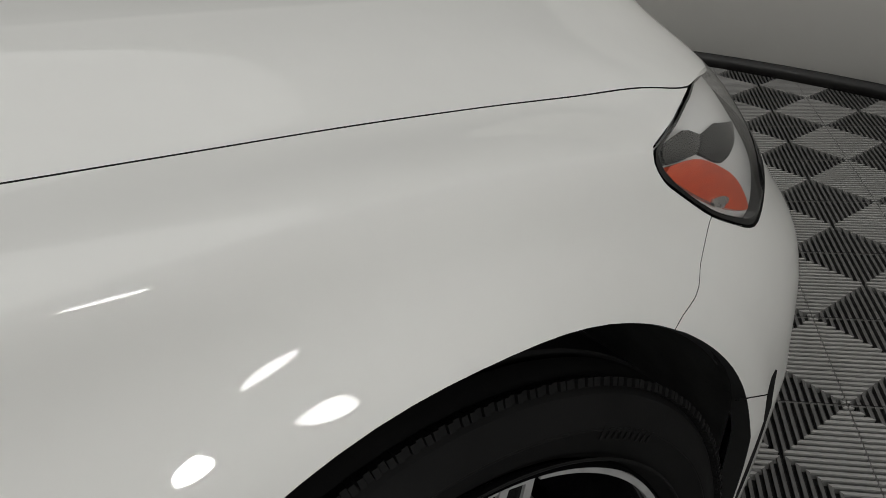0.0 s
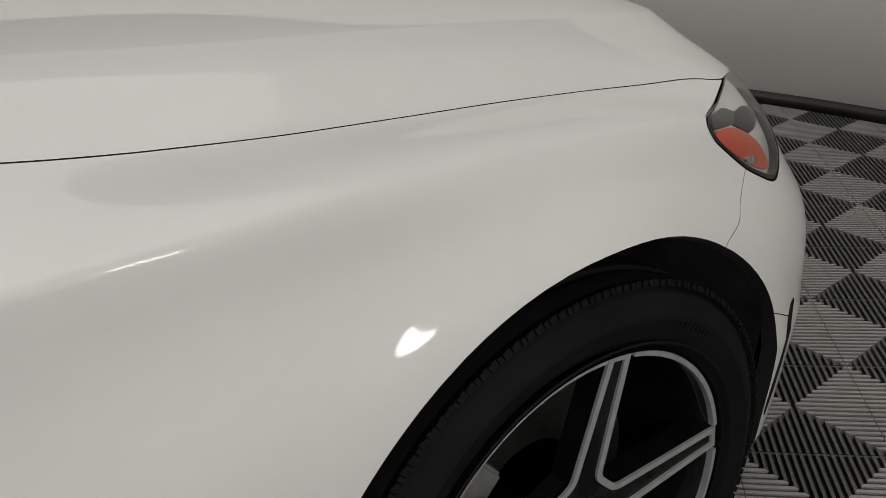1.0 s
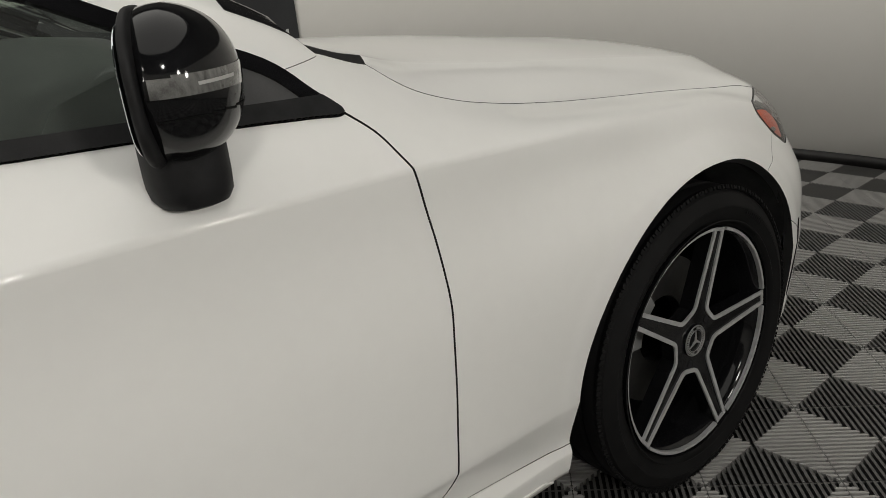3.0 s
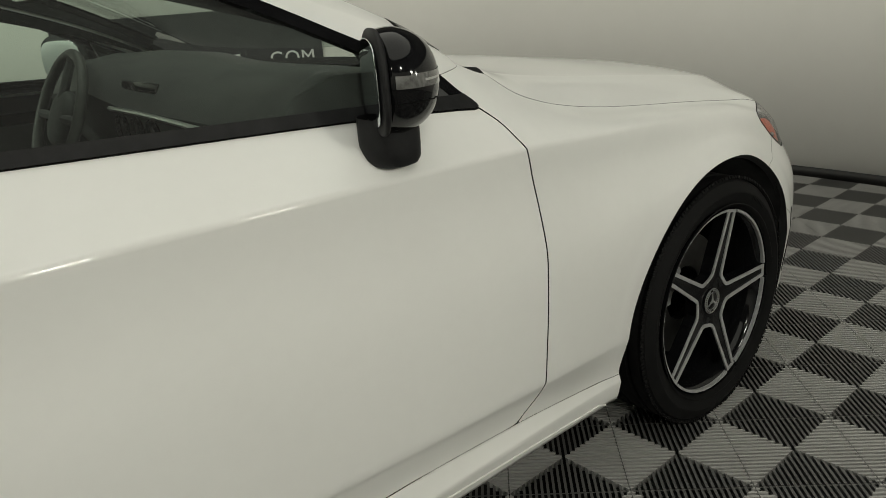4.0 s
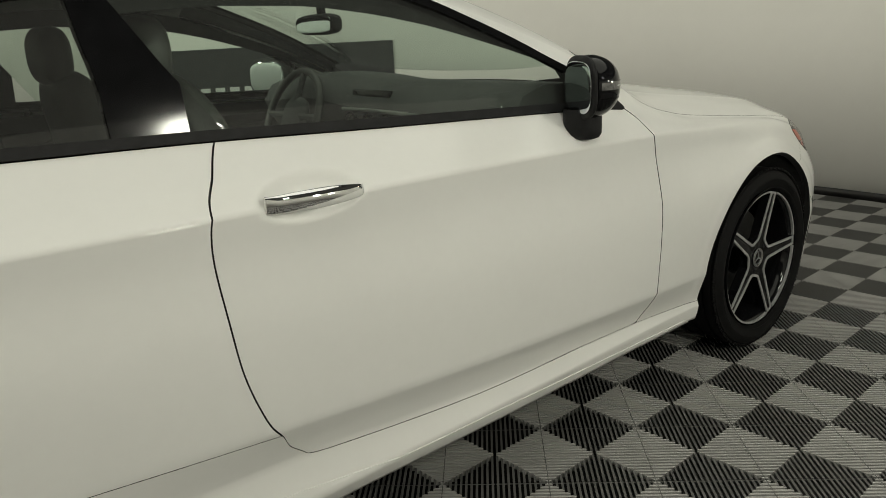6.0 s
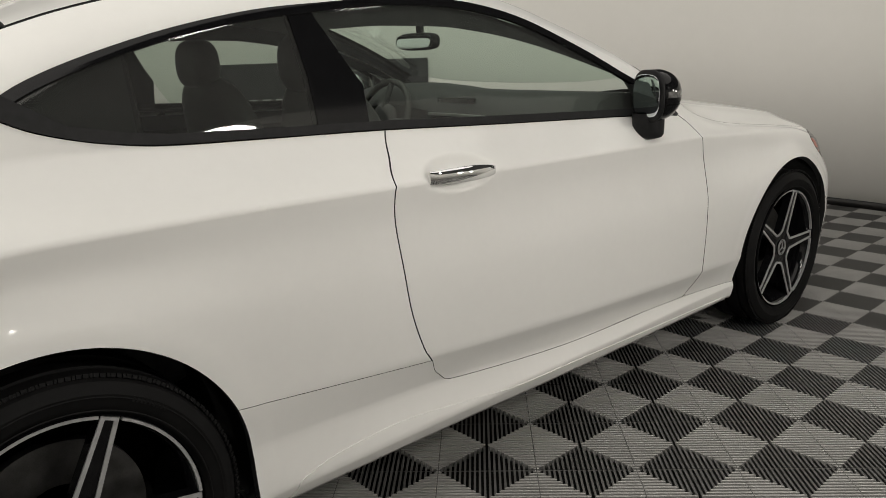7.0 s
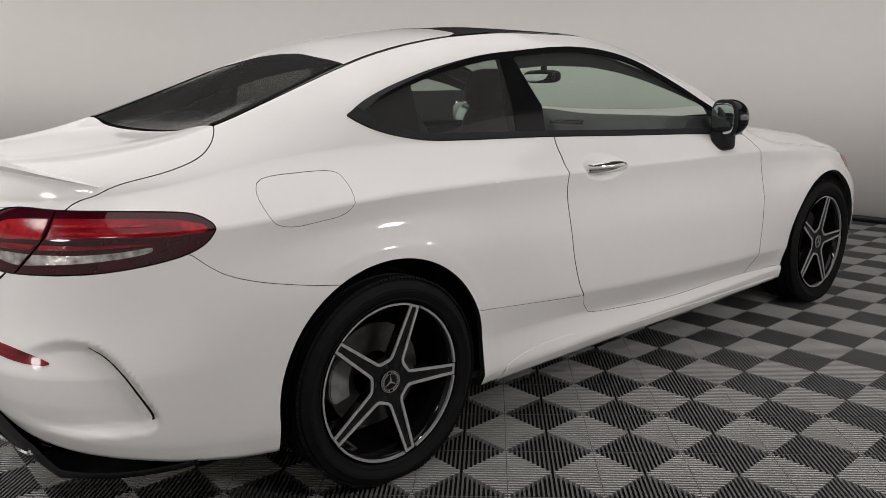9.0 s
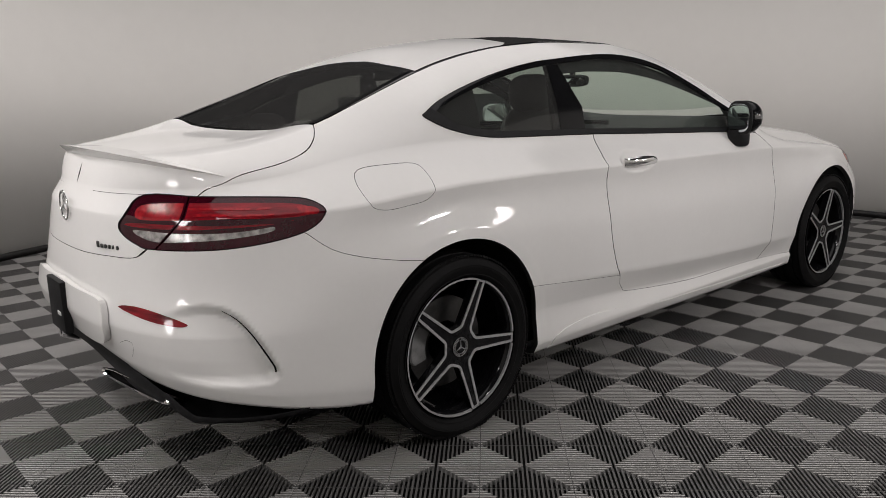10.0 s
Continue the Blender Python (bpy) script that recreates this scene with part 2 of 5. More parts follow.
# each line: rear end, front end, roundness of the rear and front corner in plan, widths, heights
LINES = [
    (-3.74, 0.66, 4.0, 3.0, [(-3.9, .60), (.8, .60)], [(-3.9, .37), (-3.3, .26), (-2.5, .21), (.8, .19)]),
    (-3.80, 0.72, 4.0, 2.8, [(-3.9, .875), (-3.2, .88), (-2.47, .866), (-1.8, .852), (-1.2, .846), (-.43, .84), (.3, .84), (.8, .84)],
     [(-3.85, .37), (-3.6, .315), (-3.45, .275), (-3.25, .235), (-2.9, .215), (-2.47, .204), (-1.8, .197), (-1.2, .192), (-.43, .195), (0, .19), (.35, .18), (.8, .17)]),
    (-3.83, 0.74, 3.7, 2.8, [(-3.9, .888), (-3.2, .893), (-2.45, .888), (-1.8, .88), (-1.2, .870), (-.4, .850), (.3, .86), (.8, .86)],
     [(-3.85, .41), (-3.5, .335), (-3.2, .285), (-2.45, .243), (-1.5, .244), (-.4, .243), (.3, .24), (.8, .23)]),
    (-3.85, 0.75, 3.4, 2.8, [(-3.9, .89), (-3.2, .896), (-2.45, .880), (-1.9, .850), (-1.4, .839), (-.7, .834), (-.4, .842), (.3, .868), (.8, .868)],
     [(-3.85, .46), (-3.3, .42), (-2.5, .37), (-1.91, .335), (-1.41, .296), (-.7, .272), (-.4, .265), (.3, .31), (.8, .30)]),
    (-3.868, 0.762, 3.0, 2.75, [(-3.9, .895), (-3.2, .90), (-2.49, .897), (-1.97, .894), (-1.14, .887), (-.6, .877), (-.4, .870), (.3, .882), (.8, .88)],
     [(-3.85, .52), (-3.3, .52), (-2.49, .478), (-1.97, .437), (-1.6, .410), (-1.14, .386), (-.6, .367), (-.4, .361), (.3, .43), (.8, .42)]),
    (-3.862, 0.755, 2.45, 2.7, [(-3.9, .893), (-3.2, .898), (-2.84, .906), (-2.4, .9), (-1.9, .891), (-1.2, .882), (-.6, .876), (-.3, .885), (0, .8905), (.3, .876), (.8, .86)],
     [(-3.85, .64), (-3.2, .67), (-2.84, .735), (-2.4, .67), (-1.9, .64), (-1.2, .61), (-.6, .60), (-.3, .66), (0, .715), (.3, .61), (.8, .56)]),
    (-3.83, 0.67, 2.3, 2.6, [(-3.9, .868), (-3.34, .876), (-2.9, .887), (-2.5, .889), (-2.1, .88), (-1.7, .871), (-1.2, .863), (-.66, .853), (-.3, .845), (.13, .832), (.35, .83), (.8, .80)],
     [(-3.83, .845), (-3.6, .85), (-3.34, .857), (-2.93, .882), (-2.78, .888), (-2.49, .889), (-2.07, .881), (-1.34, .871), (-.7, .858), (-.45, .845), (-.23, .833), (.13, .803), (.35, .745), (.55, .70), (.8, .67)]),
    (-3.79, 0.66, 2.5, 2.6, [(-3.9, .74), (-3.4, .74), (-3.2, .738), (-3.0, .735), (-2.7, .725), (-2.3, .718), (-2.0, .722), (-1.6, .735), (-1.2, .755), (-.72, .782), (-.63, .768), (-.55, .75), (-.45, .735), (-.33, .725), (-.15, .722), (.07, .737), (.2, .752), (.36, .79), (.8, .76)],
     [(-3.85, .915), (-3.6, .93), (-3.4, .955), (-3.2, .99), (-3.0, 1.01), (-2.7, 1.022), (-2.31, 1.01), (-1.98, .999), (-1.55, .978), (-.91, .949), (-.72, .938), (-.55, .918), (-.45, .9), (-.33, .878), (-.15, .856), (.07, .83), (.15, .82), (.275, .801), (.362, .78), (.55, .735), (.8, .69)]),
    (-3.765, 0.64, 3.0, 2.6, [(-3.9, .66), (-3.4, .665), (-3.2, .662), (-3.0, .672), (-2.82, .676), (-2.62, .662), (-2.26, .65), (-1.87, .645), (-1.53, .648), (-1.2, .672), (-1.0, .69), (-.79, .72), (-.63, .705), (-.5, .668), (-.3, .655), (0, .655), (.25, .665), (.5, .67), (.8, .66)],
     [(-3.8, .985), (-3.6, .985), (-3.4, 1.01), (-3.2, 1.055), (-3.0, 1.088), (-2.82, 1.125), (-2.74, 1.157), (-2.62, 1.2), (-2.45, 1.25), (-2.26, 1.288), (-2.08, 1.308), (-1.87, 1.322), (-1.70, 1.320), (-1.53, 1.301), (-1.37, 1.267), (-1.2, 1.216), (-1.0, 1.147), (-.79, 1.059), (-.65, .992), (-.5, .952), (-.3, .92), (0, .882), (.25, .846), (.45, .812), (.56, .786), (.64, .75), (.8, .69)]),
    (-3.752, 0.645, 3.2, 2.6, [(-3.9, .60), (-3.4, .597), (-3.211, .595), (-3.05, .575), (-2.9, .555), (-2.735, .54), (-2.5, .54), (-2.29, .545), (-2.0, .555), (-1.7, .565), (-1.5, .575), (-1.37, .585), (-1.2, .607), (-1.0, .64), (-.8, .675), (-.66, .678), (-.5, .61), (-.33, .6), (.228, .6), (.8, .6)],
     [(-3.8, 1.01), (-3.6, 1.02), (-3.4, 1.048), (-3.211, 1.096), (-3.05, 1.15), (-2.9, 1.203), (-2.735, 1.26), (-2.64, 1.29), (-2.47, 1.329), (-2.29, 1.356), (-2.0, 1.374), (-1.7, 1.372), (-1.5, 1.348), (-1.37, 1.318), (-1.2, 1.262), (-1.0, 1.185), (-.8, 1.09), (-.65, 1.008), (-.5, .968), (-.33, .941), (0, .902), (.228, .873), (.424, .843), (.54, .82), (.62, .788), (.8, .70)]),
    (-3.745, 0.655, 3.2, 2.6, None, [(-3.8, 1.02), (-3.5, 1.042), (-3.25, 1.062), (-3.19, 1.078), (-2.67, 1.318), (-2.5, 1.373), (-2.2, 1.413), (-1.95, 1.425), (-1.7, 1.418), (-1.5, 1.39), (-1.38, 1.35), (-1.2, 1.272), (-.95, 1.15), (-.70, 1.028), (-.6, 1.0), (-.4, .983), (-.1, .955), (.2, .914), (.45, .88), (.58, .85), (.65, .812), (.8, .73)]),
]
X_REAR, X_FRONT = -3.15, 0.2


def stations(i, n_side=380, n_cap=80):
    """Along line i: x and the width factor of the rounded ends, at the shared stations from rear to front."""
    xr, xf, nr, nf = LINES[i][:4]
    a = np.linspace(np.pi / 2, 0, n_cap + 1)[:-1]
    rear_x, rear_c = X_REAR - (X_REAR - xr) * np.sin(a) ** (2 / nr), np.cos(a).clip(0) ** (2 / nr)
    side = np.linspace(X_REAR, X_FRONT, n_side + 1)
    b = np.linspace(0, np.pi / 2, n_cap + 1)[1:]
    front_x, front_c = X_FRONT + (xf - X_FRONT) * np.sin(b) ** (2 / nf), np.cos(b).clip(0) ** (2 / nf)
    return np.r_[rear_x, side, front_x], np.r_[rear_c, np.ones(len(side)), front_c]


def shell():
    """The right half of the body as a grid of points (stations, girth, 3), y negative."""
    ctrl = []
    for i, (xr, xf, nr, nf, ws, zs) in enumerate(LINES):
        x, cap = stations(i)
        z = smooth(x, zs)
        w = smooth(x, ws) * cap if ws else 0 * x
        ctrl.append(np.stack([x, w, z], 1))
    mid = ctrl[-2] * [1, .55, 1]
    mid[:, 0] = ctrl[-2][:, 0] * .45 + ctrl[-1][:, 0] * .55
    mid[:, 2] = ctrl[-2][:, 2] + (ctrl[-1][:, 2] - ctrl[-2][:, 2]) * .74
    ctrl.insert(len(ctrl) - 1, mid)
    t = (.060 / np.maximum(.08, ctrl[6][:, 2] - ctrl[5][:, 2]))[:, None]
    hollow = ctrl[6] + (ctrl[5] - ctrl[6]) * np.minimum(t, .5)
    hx = ctrl[6][:, 0]
    hollow[:, 1] -= .009 * np.exp(-((hx + 2.88) / .30) ** 2)
    hollow[:, 1] -= .0075 * np.clip((hx + 3.5) / .5, 0, 1) * np.clip((.25 - hx) / .5, 0, 1)
    ctrl.insert(6, hollow)
    c = np.array(ctrl)                                     # lines, stations, 3
    beyond = c[-2] * [1, -1, 1]                            # mirrored neighbour past the middle plane
    c = np.concatenate([2 * c[:1] - c[1:2], c, beyond[None]])
    rows = []
    counts = [4, 5, 8, 10, 14, 14, 8, 18, 16, 10, 12, 10]
    sharp = [0, .5, .8, .7, .92, 0, 0, .9, 0, 0, .75, 0, 0]    # how crisp the edge along each line is
    for k, n in enumerate(counts):
        p0, p1, p2, p3 = c[k], c[k + 1], c[k + 2], c[k + 3]
        d1 = np.linalg.norm(p2 - p1, axis=1, keepdims=True) + 1e-6
        d0 = np.linalg.norm(p1 - p0, axis=1, keepdims=True) + 1e-6
        d2 = np.linalg.norm(p3 - p2, axis=1, keepdims=True) + 1e-6
        m1 = ((p1 - p0) / d0 * d1 + (p2 - p1) / d1 * d0) / (d0 + d1) * d1
        m2 = ((p2 - p1) / d1 * d2 + (p3 - p2) / d2 * d1) / (d1 + d2) * d1
        if k == 7:                                         # the shoulder crease fades out towards the head lamp
            soft = 1 - .75 * np.clip((p1[:, :1] + .75) / .55, 0, 1)
        m1 = m1 + (sharp[k] * soft if k == 7 else sharp[k]) * ((p2 - p1) - m1)
        m2 = m2 + (sharp[k + 1] * (1 - .75 * np.clip((p2[:, :1] + .75) / .55, 0, 1)) if k == 6 else sharp[k + 1]) * ((p2 - p1) - m2)
        if k == 8:                                         # side windows: an even outward bow from belt to roof
            even, bow = np.clip((-.80 - p1[:, :1]) / .2, 0, 1), np.array([0, .022, 0])
            m1, m2 = m1 + even * (p2 - p1 + bow - m1), m2 + even * (p2 - p1 - bow - m2)
        for s in range(n + (k == len(counts) - 1)):
            t = s / n
            a = 2 * t**3 - 3 * t**2 + 1
            rows.append(a * p1 + (t**3 - 2 * t**2 + t) * m1 + (1 - a) * p2 + (t**3 - t**2) * m2)
    g = np.stack(rows, 1)                                  # stations, girth, 3
    g[:, -1, 1] = 0
    g[:, :, 1] *= -1
    return g


def grid_normals(g):
    du, dv = np.gradient(g, axis=0), np.gradient(g, axis=1)
    n = np.cross(dv, du)
    n /= np.linalg.norm(n, axis=2, keepdims=True) + 1e-12
    return n


# ---- panels: the half shell cut along shut lines ----
def curved(points, n=6, closed=True):
    """Rounds a polygon through its points."""
    p = np.array(points, float)
    k, out = len(p), []
    for i in range(k if closed else k - 1):
        p0, p1, p2, p3 = (p[(i - 1) % k], p[i], p[(i + 1) % k], p[(i + 2) % k]) if closed else (p[max(i - 1, 0)], p[i], p[i + 1], p[min(i + 2, k - 1)])
        for s in range(n):
            t = s / n
            out.append(.5 * (2 * p1 + (p2 - p0) * t + (2 * p0 - 5 * p1 + 4 * p2 - p3) * t * t + (3 * p1 - p0 - 3 * p2 + p3) * t**3))
    if not closed:
        out.append(p[-1])
    return np.array(out)


def depth_in(poly, a, b):
    """Signed distance of points (a, b) to the outline: positive inside."""
    p = np.asarray(poly, float)
    best, inside = np.full(a.shape, 1e9), np.zeros(a.shape, bool)
    for (x0, y0), (x1, y1) in zip(p, np.roll(p, -1, axis=0)):
        dx, dy = x1 - x0, y1 - y0
        t = (((a - x0) * dx + (b - y0) * dy) / (dx * dx + dy * dy + 1e-12)).clip(0, 1)
        best = np.minimum(best, (a - x0 - t * dx) ** 2 + (b - y0 - t * dy) ** 2)
        if dy != 0:
            inside ^= ((y0 > b) != (y1 > b)) & (a < dx * (b - y0) / dy + x0)
    return np.where(inside, 1, -1) * np.sqrt(best)


def circle(cx, cz, r, drop=.02):
    up = [(cx + r * math.cos(t), cz + r * math.sin(t)) for t in np.linspace(-.05, math.pi + .05, 48)]
    return up + [(cx - r - drop, -.3), (cx + r + drop, -.3)]


# outlines in (x, z), seen from the side
ARCH_FRONT, ARCH_REAR = circle(.0, .335, .376), circle(-2.85, .331, .374)
SHUT_FRONT = curved([(-.711, .278), (-.672, .345), (-.659, .46), (-.648, .589), (-.641, .655), (-.645, .74), (-.658, .81), (-.669, .853), (-.678, .876), (-.693, .908), (-.723, .938)], 5, False)
SHUT_REAR = curved([(-1.956, 1.0), (-1.998, .944), (-2.042, .897), (-2.055, .836), (-2.051, .73), (-2.036, .584), (-1.999, .466), (-1.968, .419), (-1.946, .379), (-1.908, .345)], 5, False)
DOOR_LOW = curved([(-1.908, .345), (-1.841, .325), (-1.403, .287), (-.9, .279), (-.709, .275)], 5, False)
DOOR = np.concatenate([SHUT_FRONT[::-1], DOOR_LOW[::-1][1:] - [0, .0014], SHUT_REAR[::-1][1:], [(-1.93, 1.03), (-1.2, 1.0), (-.78, .96)]])
SKIRT = np.concatenate([[(-2.75, -.1), (-2.75, .50), (-2.498, .477), (-1.968, .421), (-1.946, .379)], DOOR_LOW, [(-.4, .262), (-.15, .25), (-.15, -.1)]])
DLO = curved([(-2.832, 1.106), (-2.773, 1.071), (-2.692, 1.045), (-2.603, 1.027), (-2.505, 1.016), (-2.297, 1.008), (-1.963, .997), (-1.546, .977), (-.964, .953), (-.78, .941),
              (-.724, .938), (-.758, .974), (-.811, 1.02), (-.916, 1.068), (-1.079, 1.148), (-1.237, 1.214), (-1.381, 1.267), (-1.526, 1.301), (-1.695, 1.32), (-1.868, 1.321), (-2.08, 1.305),
              (-2.26, 1.287), (-2.452, 1.25), (-2.626, 1.201), (-2.747, 1.157), (-2.82, 1.117)], 4)
DOOR_GLASS = [(-2.15, 1.40), (-2.098, 1.27), (-2.026, 1.149), (-1.934, 1.017), (-1.91, .9), (-.90, .9), (-.90, .975), (-.945, 1.07), (-.99, 1.40)]
SAIL = [(-.945, 1.075), (-.905, .99), (-.89, .9), (-.6, .9), (-.6, 1.1), (-.93, 1.1)]
QUARTER_GLASS = [(-3.2, .9), (-3.2, 1.4), (-2.185, 1.4), (-2.165, 1.213), (-2.152, 1.133), (-2.144, .9)]
LID = np.concatenate([curved([(-3.212, 1.096), (-3.245, 1.056), (-3.297, 1.02), (-3.379, .992), (-3.496, .966), (-3.552, .942), (-3.623, .905), (-3.75, .762), (-3.777, .729), (-3.818, .722), (-3.845, .716)], 4, False), [(-4.1, .714), (-4.1, 1.3), (-3.212, 1.3)]])
TAIL = curved([(-3.342, .858), (-3.350, .878), (-3.388, .896), (-3.5, .904), (-3.622, .907), (-3.715, .910), (-3.764, .862), (-3.786, .822), (-3.784, .79), (-3.766, .766), (-3.746, .758), (-3.638, .762), (-3.54, .774), (-3.428, .797), (-3.369, .824)], 4)
BUMPER_REAR = np.concatenate([[(-2.84, .60), (-3.0, .66)], curved([(-3.043, .667), (-3.13, .682), (-3.251, .711), (-3.339, .745), (-3.406, .80)], 4, False), [(-3.5, .83), (-3.7, .82)], curved([(-3.75, .762), (-3.777, .729), (-3.818, .722), (-3.845, .716)], 4, False), [(-4.1, .714), (-4.1, -.1), (-2.8, -.1)]])
FUEL = curved([(-3.202, .935), (-3.207, .895), (-3.192, .853), (-3.139, .838), (-3.06, .842), (-2.985, .852), (-2.95, .882), (-2.938, .932), (-2.96, .962), (-3.077, .966), (-3.17, .960)], 4)
HEAD = (curved([(.19, .86), (.222, .80), (.231, .774), (.236, .760), (.260, .738), (.297, .708), (.33, .688), (.37, .668), (.40, .671), (.445, .684), (.52, .70), (.62, .715), (.70, .75), (.60, .90)], 4),
        [(.228, 1.0), (.229, .836), (.240, .825), (.290, .799), (.338, .771), (.381, .741), (.46, .69), (.56, .55), (.6, .3), (1, .3), (1, 1.0)])
HEAD_IN = (curved([(.22, .86), (.234, .80), (.239, .775), (.243, .763), (.262, .743), (.298, .714), (.330, .695), (.374, .675), (.406, .677), (.447, .690), (.525, .706), (.62, .722), (.69, .755), (.60, .90)], 4),
           [(.232, 1.0), (.234, .836), (.245, .827), (.294, .801), (.342, .773), (.384, .743), (.463, .692), (.563, .55), (.603, .3), (1, .3), (1, 1.0)])
AMBER_AREA = curved([(.247, .763), (.267, .763), (.293, .758), (.317, .747), (.353, .723), (.373, .701), (.380, .680), (.348, .692), (.321, .706), (.292, .724), (.262, .746)], 3)
MODULE = [(.250, .774), (.262, .780), (.306, .777), (.325, .767), (.305, .760), (.267, .764), (.248, .767)]
DARK_REFLECTION = [(.329, .767), (.370, .762), (.438, .738), (.403, .736), (.362, .735), (.342, .737), (.319, .752), (.308, .761)]
MARK = [(.306, .719), (.334, .711), (.339, .705), (.322, .703), (.306, .713)]
BUMPER_FRONT = [(.1, .55), (.219, .648), (.240, .652), (.259, .660), (.268, .675), (.295, .706), (.4, .73), (.5, .71), (1.0, .71), (1.0, -.1), (.0, -.1)]
INTAKE = [(.398, .47), (.412, .485), (.424, .478), (.419, .40), (.40, .31), (.385, .26), (.386, .32), (.396, .40)]
FENDER = np.concatenate([SHUT_FRONT, [(-.765, .968), (-.805, 1.003), (-.726, 1.013), (-.70, 1.1), (1.0, 1.1), (1.0, -.1), (-.709, -.1)]])
SIDE = [(-4.2, -.2), (-4.2, 1.6), (-.6965, 1.6), (-.6965, 1.1), (-.7235, 1.0105), (-.805, 1.0005), (-.86, .95), (-.80, .3), (-.8, -.2)]
# outlines in (x, w), seen from above
HOOD = np.concatenate([curved([(-.63, .704), (-.604, .72), (-.564, .729), (-.504, .735), (-.441, .736), (-.333, .730), (-.207, .732), (-.111, .732), (.008, .736), (.155, .746), (.265, .758), (.335, .765), (.38, .745)], 4, False), curved([(.38, .745), (.46, .69), (.55, .55), (.60, .32), (.615, -.1)], 4, False), curved([(-.43, -.1), (-.437, .10), (-.49, .317), (-.55, .503), (-.597, .63), (-.63, .704)], 4, False)])
COWL = [(-.63, .704), (-.68, .716), (-.726, .728), (-.76, .705), (-.75, .5), (-.735, .25), (-.73, -.1), (-.43, -.1), (-.437, .10), (-.49, .317), (-.55, .503), (-.597, .63)]
SCREEN = [(-.765, .8), (-.76, .60), (-.745, .3), (-.735, -.1), (-1.425, -.1), (-1.41, .25), (-1.37, .48), (-1.33, .62), (-1.28, .8)]
ROOF = [(-1.43, -.1), (-1.415, .25), (-1.375, .48), (-1.335, .62), (-1.28, .8), (-2.76, .8), (-2.737, .54), (-2.71, .303), (-2.685, .15), (-2.675, -.1)]
ROOF_PANE = [(-1.47, -.1), (-1.455, .25), (-1.42, .53), (-2.30, .53), (-2.235, .49), (-2.21, .3), (-2.205, -.1)]
REAR_SCREEN = [(-2.68, -.1), (-2.69, .15), (-2.715, .303), (-2.742, .54), (-2.76, .8), (-3.206, .8), (-3.206, .59), (-3.212, .30), (-3.215, -.1)]
VENT = curved([(-3.70, .603), (-3.64, .598), (-3.602, .565), (-3.566, .50), (-3.538, .43), (-3.532, .40), (-3.56, .385), (-3.66, .385), (-3.76, .40), (-3.80, .45), (-3.80, .55)], 4)


def ramp01(t):
    t = np.clip(t, 0, 1)
    return t * t * (3 - 2 * t)


def pressed_shell():
    """The shell with its pressings: the handle cup, the scoop in the rear bumper and the recess round the plate."""
    g = shell()
    n = grid_normals(g)
    if n[200, 60, 1] > 0:
        n = -n
    x, w, z = g[..., 0], -g[..., 1], g[..., 2]
    low = np.arange(g.shape[1])[None, :] < 80
    e = np.sqrt(((x + 1.83) / .132) ** 2 + ((z - .884 - .03 * (x + 1.83)) / .043) ** 2)
    cup = .019 * ramp01((1 - e) / .34) * low
    inside = depth_in(VENT, x.ravel(), z.ravel()).reshape(x.shape)
    scoop = .030 * ramp01(inside / .013) * ramp01((x + 3.79) / .16) * low
    lip = sum(d * ramp01((.436 - np.hypot(x - cx, z - cz)) / .03) for cx, cz, d in ((0, .335, .0025), (-2.85, .331, .002))) * low
    g = g - n * (cup + scoop - lip)[..., None]
    n = grid_normals(g)
    if n[200, 60, 1] > 0:
        n = -n
    return g, n


GRID, NORMAL = pressed_shell()
NV = GRID.shape[1]
XZ, XW, WZ = (lambda p: ("xz", p)), (lambda p: ("xw", p)), (lambda p: ("wz", p))
BOTH = lambda p: ("both", p)                                # an outline from the side and one from above at once
V_INDEX = np.broadcast_to(np.arange(NV)[None, :], GRID.shape[:2])
RAIL = 107.0
CAR = thing("car", "white two-door coupe with black trim parked on ribbed floor tiles", "car")


